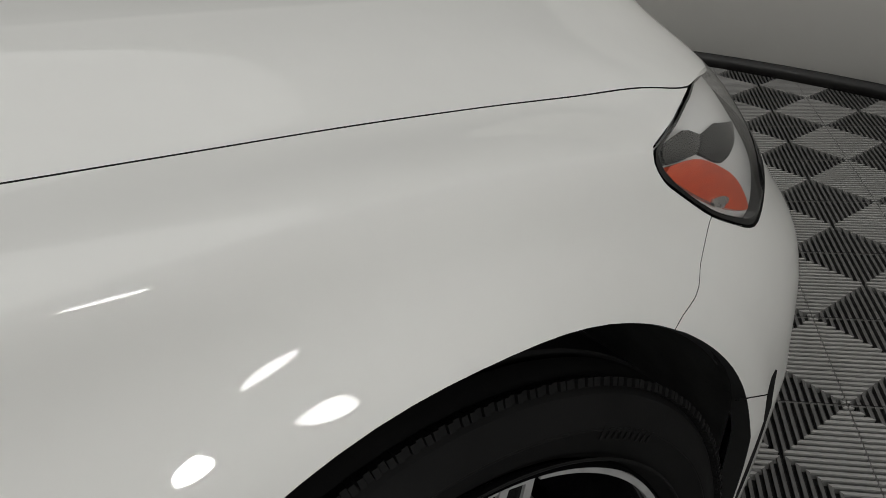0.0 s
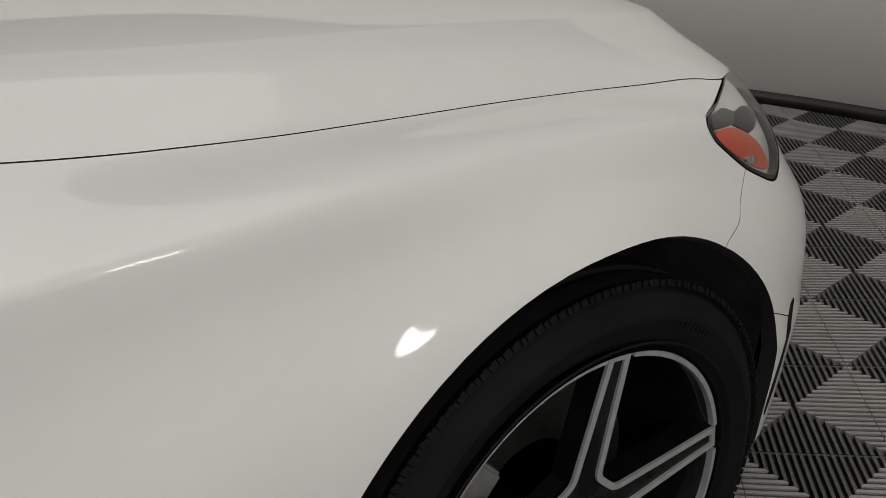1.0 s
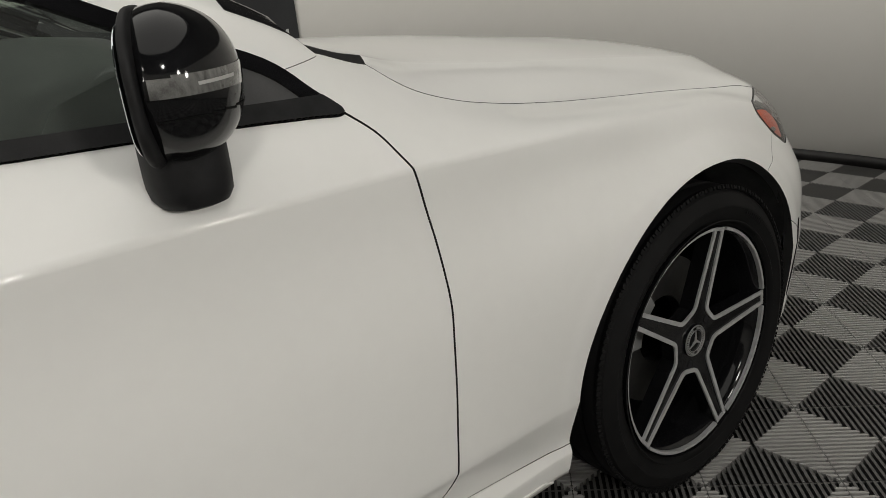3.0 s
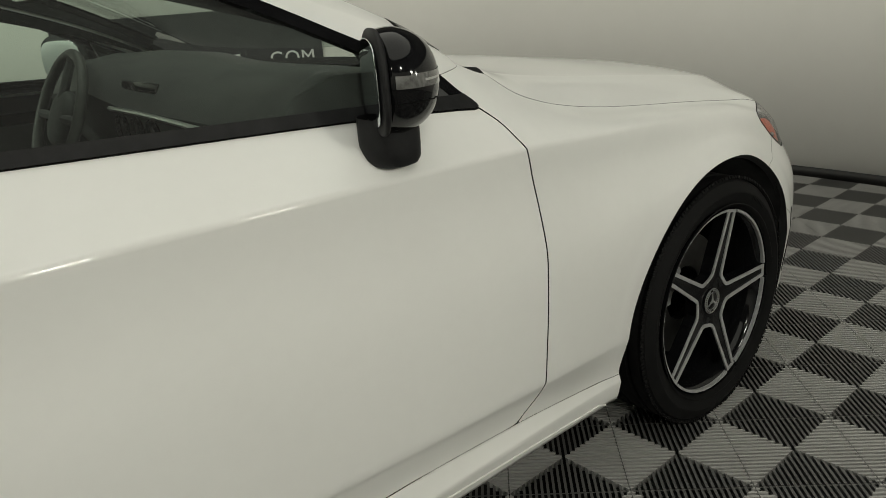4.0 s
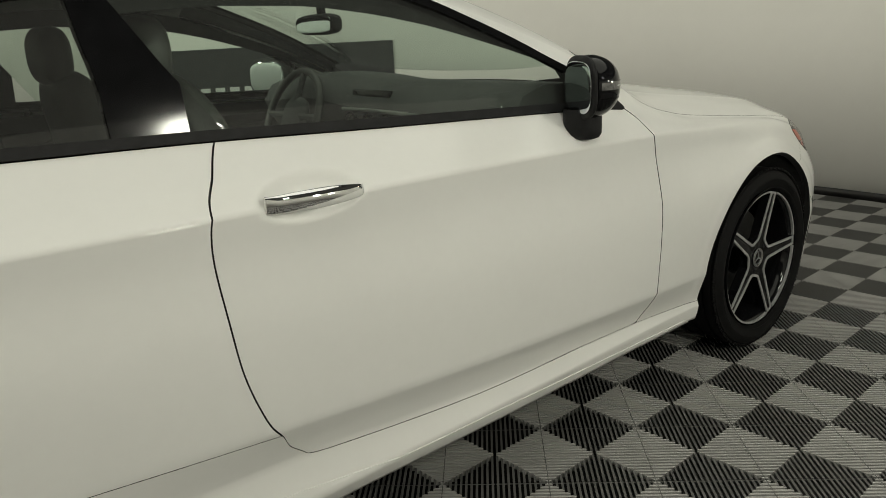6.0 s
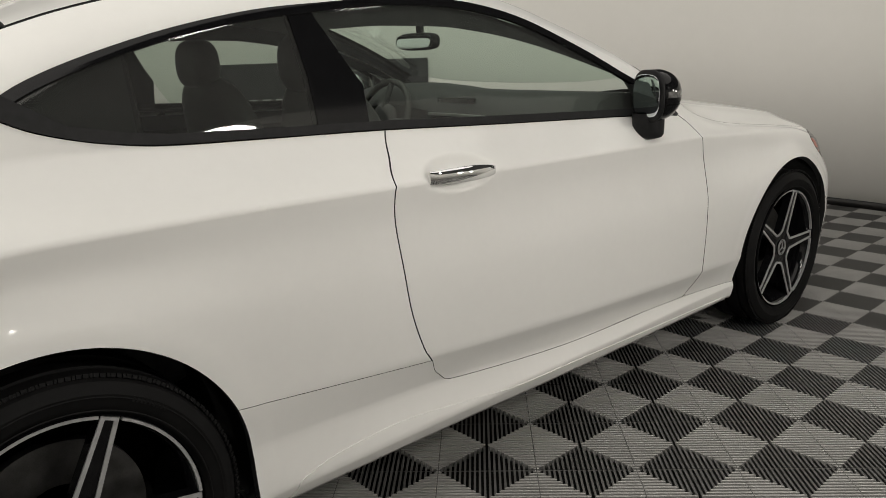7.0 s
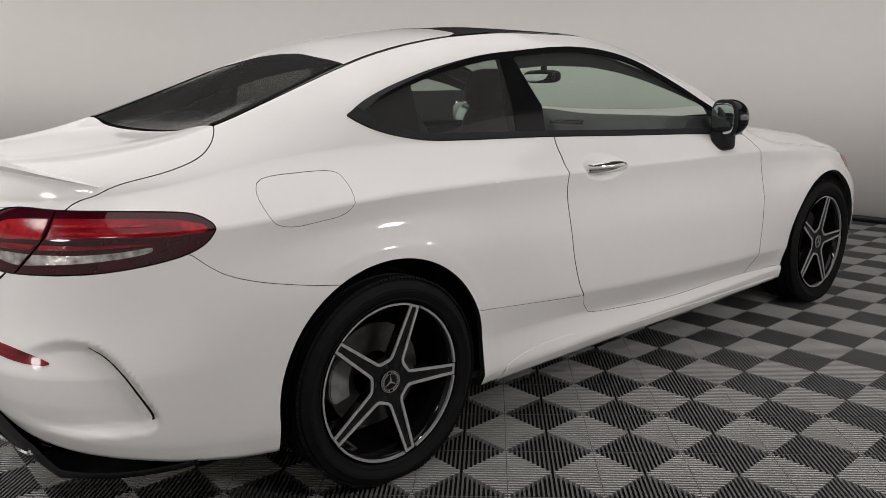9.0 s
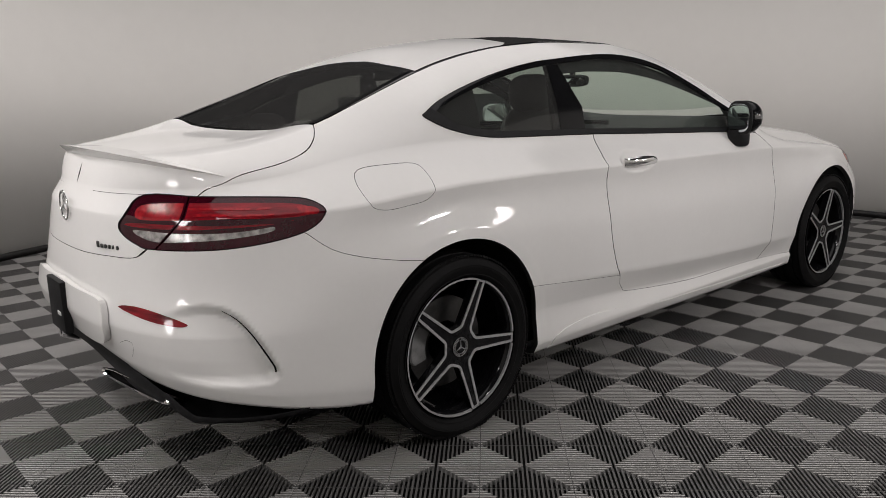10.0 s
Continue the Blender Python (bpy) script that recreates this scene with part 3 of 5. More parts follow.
def panel(name, mat, parent, label="", inside=(), outside=(), vmin=None, vmax=None, lift=0.0, gap=.0018, sides="R", flange=.022, inset=0.0, wmax=None, seal=True):
    """One sheet-metal, glass or trim panel: the shell cut to an outline, with turned-in edges. sides: R, RL (and its mirrored twin) or C (across the middle)."""
    pos, nrm = GRID.reshape(-1, 3), NORMAL.reshape(-1, 3)
    x, w, z, v = pos[:, 0], -pos[:, 1], pos[:, 2], V_INDEX.reshape(-1).astype(float)
    fields = []
    pick = lambda space: {"xz": (x, z), "xw": (x, w), "wz": (w, z)}[space]
    thin = {id(BUMPER_FRONT): .0005, id(BUMPER_REAR): .0009, id(FUEL): .0007, id(SKIRT): .0007, id(HOOD): .0009, id(LID): .0011}
    reach = lambda space, poly: np.minimum(depth_in(poly[0], x, z), depth_in(poly[1], x, w)) if space == "both" else depth_in(poly, *pick(space))
    for space, poly in inside:
        fields.append(reach(space, poly) - thin.get(id(poly), gap) - inset)
    for space, poly in outside:
        fields.append(-reach(space, poly) - thin.get(id(poly), gap))
    if vmin is not None:
        fields.append((v - vmin) * .01)
    if vmax is not None:
        fields.append((vmax - v) * .01)
    if wmax is not None:
        fields.append(wmax - w)
    nu = GRID.shape[0]
    i, j = np.meshgrid(np.arange(nu - 1), np.arange(NV - 1), indexing="ij")
    a = (i * NV + j).ravel()
    quads = np.stack([a, a + NV, a + NV + 1, a + 1], 1)
    keep, cut = np.ones(len(quads), bool), np.zeros(len(quads), bool)
    for f in fields:
        pq = f[quads] > 0
        keep &= pq.any(1)
        cut |= ~pq.all(1)
    whole, mixed = quads[keep & ~cut], quads[keep & cut]
    verts, norms, faces, index = [], [], [], {}

    def put(p, n):
        key = (round(p[0] * 20000), round(p[1] * 20000), round(p[2] * 20000))
        k = index.get(key)
        if k is None:
            k = index[key] = len(verts)
            verts.append(p)
            norms.append(n)
        return k

    row = [tuple(p) for p in pos.tolist()]
    nrow = [tuple(p) for p in nrm.tolist()]
    for q in whole.tolist():
        faces.append([put(row[k], nrow[k]) for k in q])
    stack = np.stack(fields, 1) if fields else np.zeros((len(pos), 0))
    for q in mixed.tolist():
        poly = [np.r_[pos[k], nrm[k], stack[k]] for k in q]
        for c in range(stack.shape[1]):
            out = []
            for s in range(len(poly)):
                p0, p1 = poly[s], poly[(s + 1) % len(poly)]
                f0, f1 = p0[6 + c], p1[6 + c]
                if f0 > 0:
                    out.append(p0)
                if (f0 > 0) != (f1 > 0):
                    out.append(p0 + (p1 - p0) * (f0 / (f0 - f1)))
            poly = out
            if len(poly) < 3:
                break
        if len(poly) >= 3:
            ks = []
            for p in poly:
                k = put(tuple(p[:3]), tuple(p[3:6]))
                if k not in ks:
                    ks.append(k)
            if len(ks) >= 3:
                faces.append(ks)
    V, N = np.array(verts), np.array(norms)
    N /= np.linalg.norm(N, axis=1, keepdims=True) + 1e-9
    V = V + N * lift
    if sides == "C":
        k = len(V)
        mirror_of = [i if abs(V[i, 1]) < 1e-4 else i + k for i in range(k)]
        V = np.concatenate([V, V * [1, -1, 1]])
        N[np.abs(V[:k, 1]) < 1e-4, 1] = 0
        N = np.concatenate([N, N * [1, -1, 1]])
        faces += [[mirror_of[i] for i in f][::-1] for f in faces]
    if flange:
        count = {}
        for f in faces:
            for s in range(len(f)):
                e = (f[s], f[(s + 1) % len(f)])
                count[tuple(sorted(e))] = None if tuple(sorted(e)) in count else e
        extra_v, extra_n, base, plain = [], [], len(V), len(faces)
        for e in count.values():
            if e is None:
                continue
            p, q = V[e[0]], V[e[1]]
            if abs(p[1]) < 1e-4 and abs(q[1]) < 1e-4:
                continue
            p2, q2 = p - N[e[0]] * flange, q - N[e[1]] * flange
            fn = np.cross(q - p, p2 - p)
            fn /= np.linalg.norm(fn) + 1e-12
            k = base + len(extra_v)
            extra_v += [p, q, q2, p2]
            extra_n += [-fn] * 4
            faces.append([k + 1, k, k + 3, k + 2])
        if extra_v:
            V, N = np.concatenate([V, extra_v]), np.concatenate([N, extra_n])
    me = mesh_of(name, V, faces, mat, N)
    # the shade inside the panel gaps is coloured onto the turned-in edges
    if flange and mat is PAINT and seal:
        me.materials.append(GAP_SHADE)
        me.polygons.foreach_set("material_index", [0] * plain + [1] * (len(faces) - plain))
    ob = child(name, me, parent, label)
    if sides == "RL":
        twin = child(name, me, parent, label)
        twin.scale = (1, -1, 1)
        return ob, twin
    return ob, None


NOT_SIDE = [XZ(ARCH_FRONT), XZ(ARCH_REAR)]
fender, _ = panel("fender", PAINT, CAR, inside=[XZ(FENDER)], outside=NOT_SIDE + [XW(HOOD), XW(COWL), BOTH(HEAD), XZ(BUMPER_FRONT), XZ(SKIRT), XZ(DLO)], vmax=100, sides="RL")
door, door_left = panel("door", PAINT, CAR, inside=[XZ(DOOR)], outside=[XZ(DLO), XZ(SKIRT)], vmax=RAIL, sides="RL")
panel("side_skirt", PAINT, CAR, inside=[XZ(SKIRT)], outside=NOT_SIDE, vmin=2, vmax=60, sides="RL")
LIP = curved([(-2.372, .238), (-2.35, .256), (-2.26, .276), (-2.07, .282), (-1.85, .262), (-1.64, .241), (-1.36, .234), (-1.14, .226), (-.825, .216), (-.52, .208), (-.44, .203), (-.43, .14), (-1.4, .12), (-2.3, .16)], 4)
panel("skirt_lip", PAINT, CAR, "raised lower lip of the side skirt", inside=[XZ(LIP), XZ(SKIRT)], vmin=4, vmax=40, lift=.0035, gap=0, sides="RL", flange=.006, seal=False)
panel("quarter_panel", PAINT, CAR, inside=[XZ(SIDE)], outside=NOT_SIDE + [XZ(DOOR), XZ(DLO), XZ(SKIRT), XZ(BUMPER_REAR), XZ(TAIL), XZ(LID), XZ(FUEL), XW(COWL)], vmin=20, vmax=RAIL - .1, sides="RL")
panel("fuel_door", PAINT, CAR, inside=[XZ(FUEL)], vmax=95, gap=.0012, sides="R")
APRON = [(-.1, -.1), (-.1, .405), (.1, .402), (.3, .385), (.5, .352), (.62, .318), (.70, .27), (.74, -.1)]
bumper_rear, _ = panel("rear_bumper", PAINT, CAR, inside=[XZ(BUMPER_REAR)], outside=NOT_SIDE + [XZ(TAIL), WZ(APRON)], vmin=4, vmax=95, sides="C")
bumper_front, _ = panel("front_bumper", PAINT, CAR, inside=[XZ(BUMPER_FRONT)], outside=NOT_SIDE + [BOTH(HEAD), XZ(INTAKE)], vmin=2, vmax=100, sides="C")
hood, _ = panel("hood", PAINT, CAR, inside=[XW(HOOD)], vmin=70, sides="C")
lid, _ = panel("boot_lid", PAINT, CAR, inside=[XZ(LID)], outside=[XZ(TAIL)], vmin=40, sides="C")
panel("roof", PAINT, CAR, inside=[XW(ROOF)], outside=[XW(ROOF_PANE)], vmin=RAIL + .95, sides="C")
panel("roof_pane", ROOF_GLASS, CAR, "black glass roof panel", inside=[XW(ROOF_PANE)], vmin=RAIL + .95, sides="C", lift=.001)
panel("roof_strip", MATT_BLACK, CAR, "black rubber roof strip", inside=[XW(ROOF)], vmin=RAIL, vmax=RAIL + .85, sides="RL", lift=-.003, gap=0)
panel("windscreen", GLASS, CAR, inside=[XW(SCREEN)], vmin=RAIL + .15, sides="C", lift=-.003, flange=0)
panel("windscreen_band", GLOSS_BLACK, CAR, inside=[XW(SCREEN)], vmin=RAIL + .1, vmax=RAIL + 1.6, sides="RL", lift=-.005, flange=0)
panel("pillar_edge", GLOSS_BLACK, CAR, "black windscreen gasket", inside=[XZ([(-.835, .9), (-.835, 1.5), (-.715, 1.5), (-.715, .9)])], outside=[XW(COWL)], vmin=98.6, vmax=RAIL + .3, lift=.0012, gap=0, sides="RL", flange=.004)
panel("rear_screen", PRIVACY, CAR, "dark tinted rear window", inside=[XW(REAR_SCREEN)], vmin=RAIL + .15, sides="C", lift=-.003)
panel("rear_screen_band", GLOSS_BLACK, CAR, inside=[XW(REAR_SCREEN)], vmin=RAIL + .1, vmax=RAIL + 2.1, sides="RL", lift=.0012, flange=.008)
panel("cowl", MATT_BLACK, CAR, "black plastic scuttle below the windscreen", inside=[XW(COWL)], vmin=75, sides="C", lift=-.045, flange=0)
# window surround, panes and black pillar of each side


def ring_panel(name, mat, wide, lift, sides="RL", label=""):
    return panel(name, mat, CAR, label, inside=[XZ(DLO)], outside=[XZ(shrink(DLO, wide))], vmin=60, vmax=RAIL, lift=lift, gap=0, sides=sides, flange=.01)


def shrink(poly, d):
    p = np.asarray(poly, float)
    t = np.roll(p, -1, 0) - np.roll(p, 1, 0)
    t /= np.linalg.norm(t, axis=1, keepdims=True) + 1e-9
    area = np.sum(p[:, 0] * np.roll(p[:, 1], -1) - np.roll(p[:, 0], -1) * p[:, 1])
    n = np.stack([-t[:, 1], t[:, 0]], 1) * (1 if area > 0 else -1)
    return p + n * d


ring_panel("window_trim", GLOSS_BLACK, .020, .004, label="black window surround")
panel("belt_strip", MATT_BLACK, CAR, "black belt moulding", inside=[XZ(DLO), XZ([(-2.9, .9), (-.6, .9), (-.6, .957), (-.964, .975), (-1.546, .999), (-1.963, 1.019), (-2.297, 1.03), (-2.505, 1.038), (-2.6, 1.05), (-2.7, 1.07), (-2.9, 1.2)])], outside=[], vmin=60, vmax=RAIL, lift=.0055, gap=0, sides="RL", flange=.008)
panel("door_window", GLASS, door, "green-tinted side window", inside=[XZ(shrink(DLO, .014)), XZ(DOOR_GLASS)], vmin=60, vmax=RAIL, lift=-.004, gap=0, sides="RL", flange=0)
panel("quarter_window", QUARTER, CAR, "dark tinted rear side window", inside=[XZ(shrink(DLO, .014)), XZ(QUARTER_GLASS)], vmin=60, vmax=RAIL, lift=-.003, gap=0, sides="RL", flange=0)
panel("pillar_cover", GLOSS_BLACK, CAR, "black pillar cover", inside=[XZ(shrink(DLO, .014))], outside=[XZ(DOOR_GLASS), XZ(QUARTER_GLASS), XZ([(-2.0, .8), (-2.0, 1.5), (-.5, 1.5), (-.5, .8)])], vmin=60, vmax=RAIL, lift=-.001, gap=.001, sides="RL")
panel("mirror_sail", SATIN_GREY, CAR, "satin grey corner panel", inside=[XZ(DLO), XZ(SAIL)], vmin=60, vmax=RAIL, lift=.001, gap=.001, sides="RL")
# head lamps
lamp_r = panel("headlamp", REFLECTOR, CAR, "clear headlamp with an orange side marker", inside=[BOTH(HEAD)], vmin=40, vmax=110, lift=-.012, gap=0, sides="RL", flange=0)
panel("headlamp_bezel", GLOSS_BLACK, lamp_r[0], inside=[BOTH(HEAD)], outside=[BOTH(HEAD_IN)], vmin=40, vmax=110, lift=-.001, gap=.001, sides="R", flange=.014)
panel("headlamp_cover", CLEAR, lamp_r[0], inside=[BOTH(HEAD_IN)], vmin=40, vmax=110, lift=0, gap=-.002, sides="R", flange=0)
panel("side_marker", AMBER, lamp_r[0], "orange side marker lens", inside=[XZ(AMBER_AREA)], vmin=40, vmax=110, lift=-.005, gap=0, sides="R", flange=.008)
panel("lamp_module", GLOSS_BLACK, lamp_r[0], "dark lamp module", inside=[XZ(MODULE)], vmin=40, vmax=110, lift=-.006, gap=0, sides="R", flange=.008)
# a dark reflection in the lamp glass, painted as a black patch
panel("lamp_shade", MATT_BLACK, lamp_r[0], inside=[XZ(DARK_REFLECTION)], vmin=40, vmax=110, lift=-.009, gap=0, sides="R", flange=.004)
panel("marker_bar", CLEAR_LENS, lamp_r[0], inside=[XZ(MARK)], vmin=40, vmax=110, lift=-.003, gap=0, sides="R", flange=.003)
# tail lamps: a lid half and a body half
LID_HALF = [(-3.621, .93), (-3.752, .74), (-4.1, .74), (-4.1, .93)]
RED_TOP = curved([(-3.760, .840), (-3.735, .884), (-3.65, .893), (-3.53, .893), (-3.42, .887), (-3.37, .872), (-3.365, .856), (-3.40, .846), (-3.465, .843), (-3.579, .845), (-3.69, .840)], 4)
RED_LOW = curved([(-3.768, .834), (-3.62, .834), (-3.48, .839), (-3.40, .848), (-3.44, .832), (-3.5, .825), (-3.65, .815), (-3.768, .815)], 4)
REVERSE = curved([(-3.772, .812), (-3.70, .810), (-3.63, .811), (-3.554, .817), (-3.478, .827), (-3.49, .808), (-3.586, .791), (-3.68, .781), (-3.744, .779)], 4)
TIP = curved([(-3.412, .876), (-3.36, .868), (-3.368, .852), (-3.405, .855)], 3)
GUIDES = [[(-3.655, z + .0028), (-3.47, z + .001), (-3.47, z - .0045), (-3.655, z - .0028)] for z in (.874, .858)]
for label, half in (("red tail lamp half on the boot lid", True), ("red tail lamp half on the rear wing", False)):
    kin, kout = ([XZ(LID_HALF)], []) if half else ([], [XZ(LID_HALF)])
    base = panel("tail_lamp", DARK_LENS, CAR, label, inside=[XZ(TAIL)] + kin, outside=kout, vmin=40, vmax=96, gap=.0015, sides="RL")[0]
    panel("brake_lens", BRIGHT_RED if half else RED_LENS, base, inside=[XZ(RED_TOP)] + kin, outside=kout, vmin=40, vmax=96, lift=.0012, gap=.004, flange=.002)
    panel("tail_lens", RED_LENS, base, inside=[XZ(RED_LOW)] + kin, outside=kout, vmin=40, vmax=96, lift=.0012, gap=.004, flange=.002)
    for strip in GUIDES:
        if not half:
            panel("light_guide", BRIGHT_RED, base, inside=[XZ(strip)], outside=kout, vmin=40, vmax=96, lift=.0022, gap=0, flange=.001)
    if not half:
        panel("tip_lens", BRIGHT_RED, base, inside=[XZ(TIP)], vmin=40, vmax=96, lift=.0016, gap=0, flange=.002)
    panel("reverse_lens", CLEAR_LENS, base, "clear reversing lens", inside=[XZ(REVERSE)] + kin, outside=kout, vmin=40, vmax=96, lift=.0014, gap=.003, flange=.002)
# rear reflector in the bumper
REFL = curved([(-3.826, .583), (-3.80, .590), (-3.76, .578), (-3.715, .553), (-3.735, .546), (-3.785, .555), (-3.82, .572)], 4)
panel("rear_reflector", RED_LENS, bumper_rear, "narrow red reflector", inside=[XZ(REFL)], vmin=20, vmax=60, lift=.002, gap=0, flange=.002)


# ---- wheel wells, floor pan and a dark sheet added for shade behind the gaps ----
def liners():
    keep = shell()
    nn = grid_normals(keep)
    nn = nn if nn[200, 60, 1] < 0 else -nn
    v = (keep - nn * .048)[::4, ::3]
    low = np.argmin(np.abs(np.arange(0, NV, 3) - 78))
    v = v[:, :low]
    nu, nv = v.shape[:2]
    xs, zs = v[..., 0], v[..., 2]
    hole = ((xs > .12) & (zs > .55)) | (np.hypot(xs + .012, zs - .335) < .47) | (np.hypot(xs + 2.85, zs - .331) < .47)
    verts, faces = v.reshape(-1, 3), []
    for i in range(nu - 1):
        for j in range(nv - 1):
            q = (i * nv + j, i * nv + j + 1, (i + 1) * nv + j + 1, (i + 1) * nv + j)
            if not hole[i:i + 2, j:j + 2].any():
                faces.append(q)
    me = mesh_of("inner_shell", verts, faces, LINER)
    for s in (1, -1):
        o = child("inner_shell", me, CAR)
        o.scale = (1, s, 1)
    for cx, cz, r in ((-.012, .335, .385), (-2.85, .331, .388)):
        prof = [(r * math.cos(t), r * math.sin(t)) for t in np.linspace(-.25, math.pi + .25, 40)]
        rim = lambda pz: -.832 - .040 * float(ramp01(np.array(pz / r * 1.6)))      # the lip runs out with the wing, and in above the skirt
        vs = [(cx + px, rim(pz) if edge else -.52, cz + pz) for edge in (True, False) for px, pz in prof]
        n = len(prof)
        vs += [(cx + px * 1.12, -.77, cz + pz * 1.12) for px, pz in prof]
        fs = [(i, i + 1, n + i + 1, n + i) for i in range(n - 1)] + [tuple(range(n, 2 * n))] + [(2 * n + i, 2 * n + i + 1, i + 1, i) for i in range(n - 1)]
        me = mesh_of("wheel_well", vs, fs, LINER)
        for s in (1, -1):
            o = child("wheel_well", me, CAR)
            o.scale = (1, s, 1)
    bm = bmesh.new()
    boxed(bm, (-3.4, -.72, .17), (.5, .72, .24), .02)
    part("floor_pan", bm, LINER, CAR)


liners()


# ---- wheels ----
def strip2d(points, width, closed=False):
    """A flat ribbon of that width along points in (x, z)."""
    p = np.array(points, float)
    if closed:
        t = np.roll(p, -1, 0) - np.roll(p, 1, 0)
    else:
        t = np.gradient(p, axis=0)
    t /= np.linalg.norm(t, axis=1, keepdims=True) + 1e-9
    n = np.stack([-t[:, 1], t[:, 0]], 1)
    return p + n * width / 2, p - n * width / 2


def ribbon(points, width, y0, y1, closed=False):
    a, b = strip2d(points, width, closed)
    k = len(a)
    verts = [(x, y0, z) for x, z in a] + [(x, y0, z) for x, z in b] + [(x, y1, z) for x, z in a] + [(x, y1, z) for x, z in b]
    faces = []
    for i in range(k if closed else k - 1):
        j = (i + 1) % k
        faces += [(i, j, k + j, k + i), (2 * k + i, i + 0, j, 2 * k + j), (k + i, 3 * k + i, 3 * k + j, k + j)]
        faces[-2] = (i, 2 * k + i, 2 * k + j, j)
    if not closed:
        faces += [(0, k, 3 * k, 2 * k), (k - 1, 3 * k - 1, 4 * k - 1, 2 * k - 1)]
    return bm_of(verts, faces)


def rounded(points, radius, n=5):
    """An open line with its corners rounded."""
    p = [Vector(q) for q in points]
    out = [p[0]]
    for a, b, c in zip(p, p[1:], p[2:]):
        u, v = (a - b), (c - b)
        d = min(radius, u.length * .45, v.length * .45)
        u, v = b + u.normalized() * d, b + v.normalized() * d
        out += [u.lerp(b, t).lerp(b.lerp(v, t), t) for t in np.linspace(0, 1, n)]
    return [tuple(q) for q in out + [p[-1]]]


def polar(r, deg):
    return r * math.cos(radians(deg)), r * math.sin(radians(deg))


SPOKE = [(.0680, .0255), (.150, .0215), (.245, .0172)]     # distance from the hub, half width


def tyre_profile(R, bead, half):
    return [(bead - .004, -half * .80), (bead + .006, -half * .90), (bead + .022, -half * .99), (bead + .045, -half * 1.05), (R - .030, -half * 1.03), (R - .016, -half * .95), (R - .013, -half * .945),
            (R - .006, -half * .87), (R - .001, -half * .72), (R - .001, -half * .60), (R - .009, -half * .585), (R - .009, -half * .50), (R, -half * .485), (R, -half * .12), (R - .009, -half * .105), (R - .009, -half * .0)]


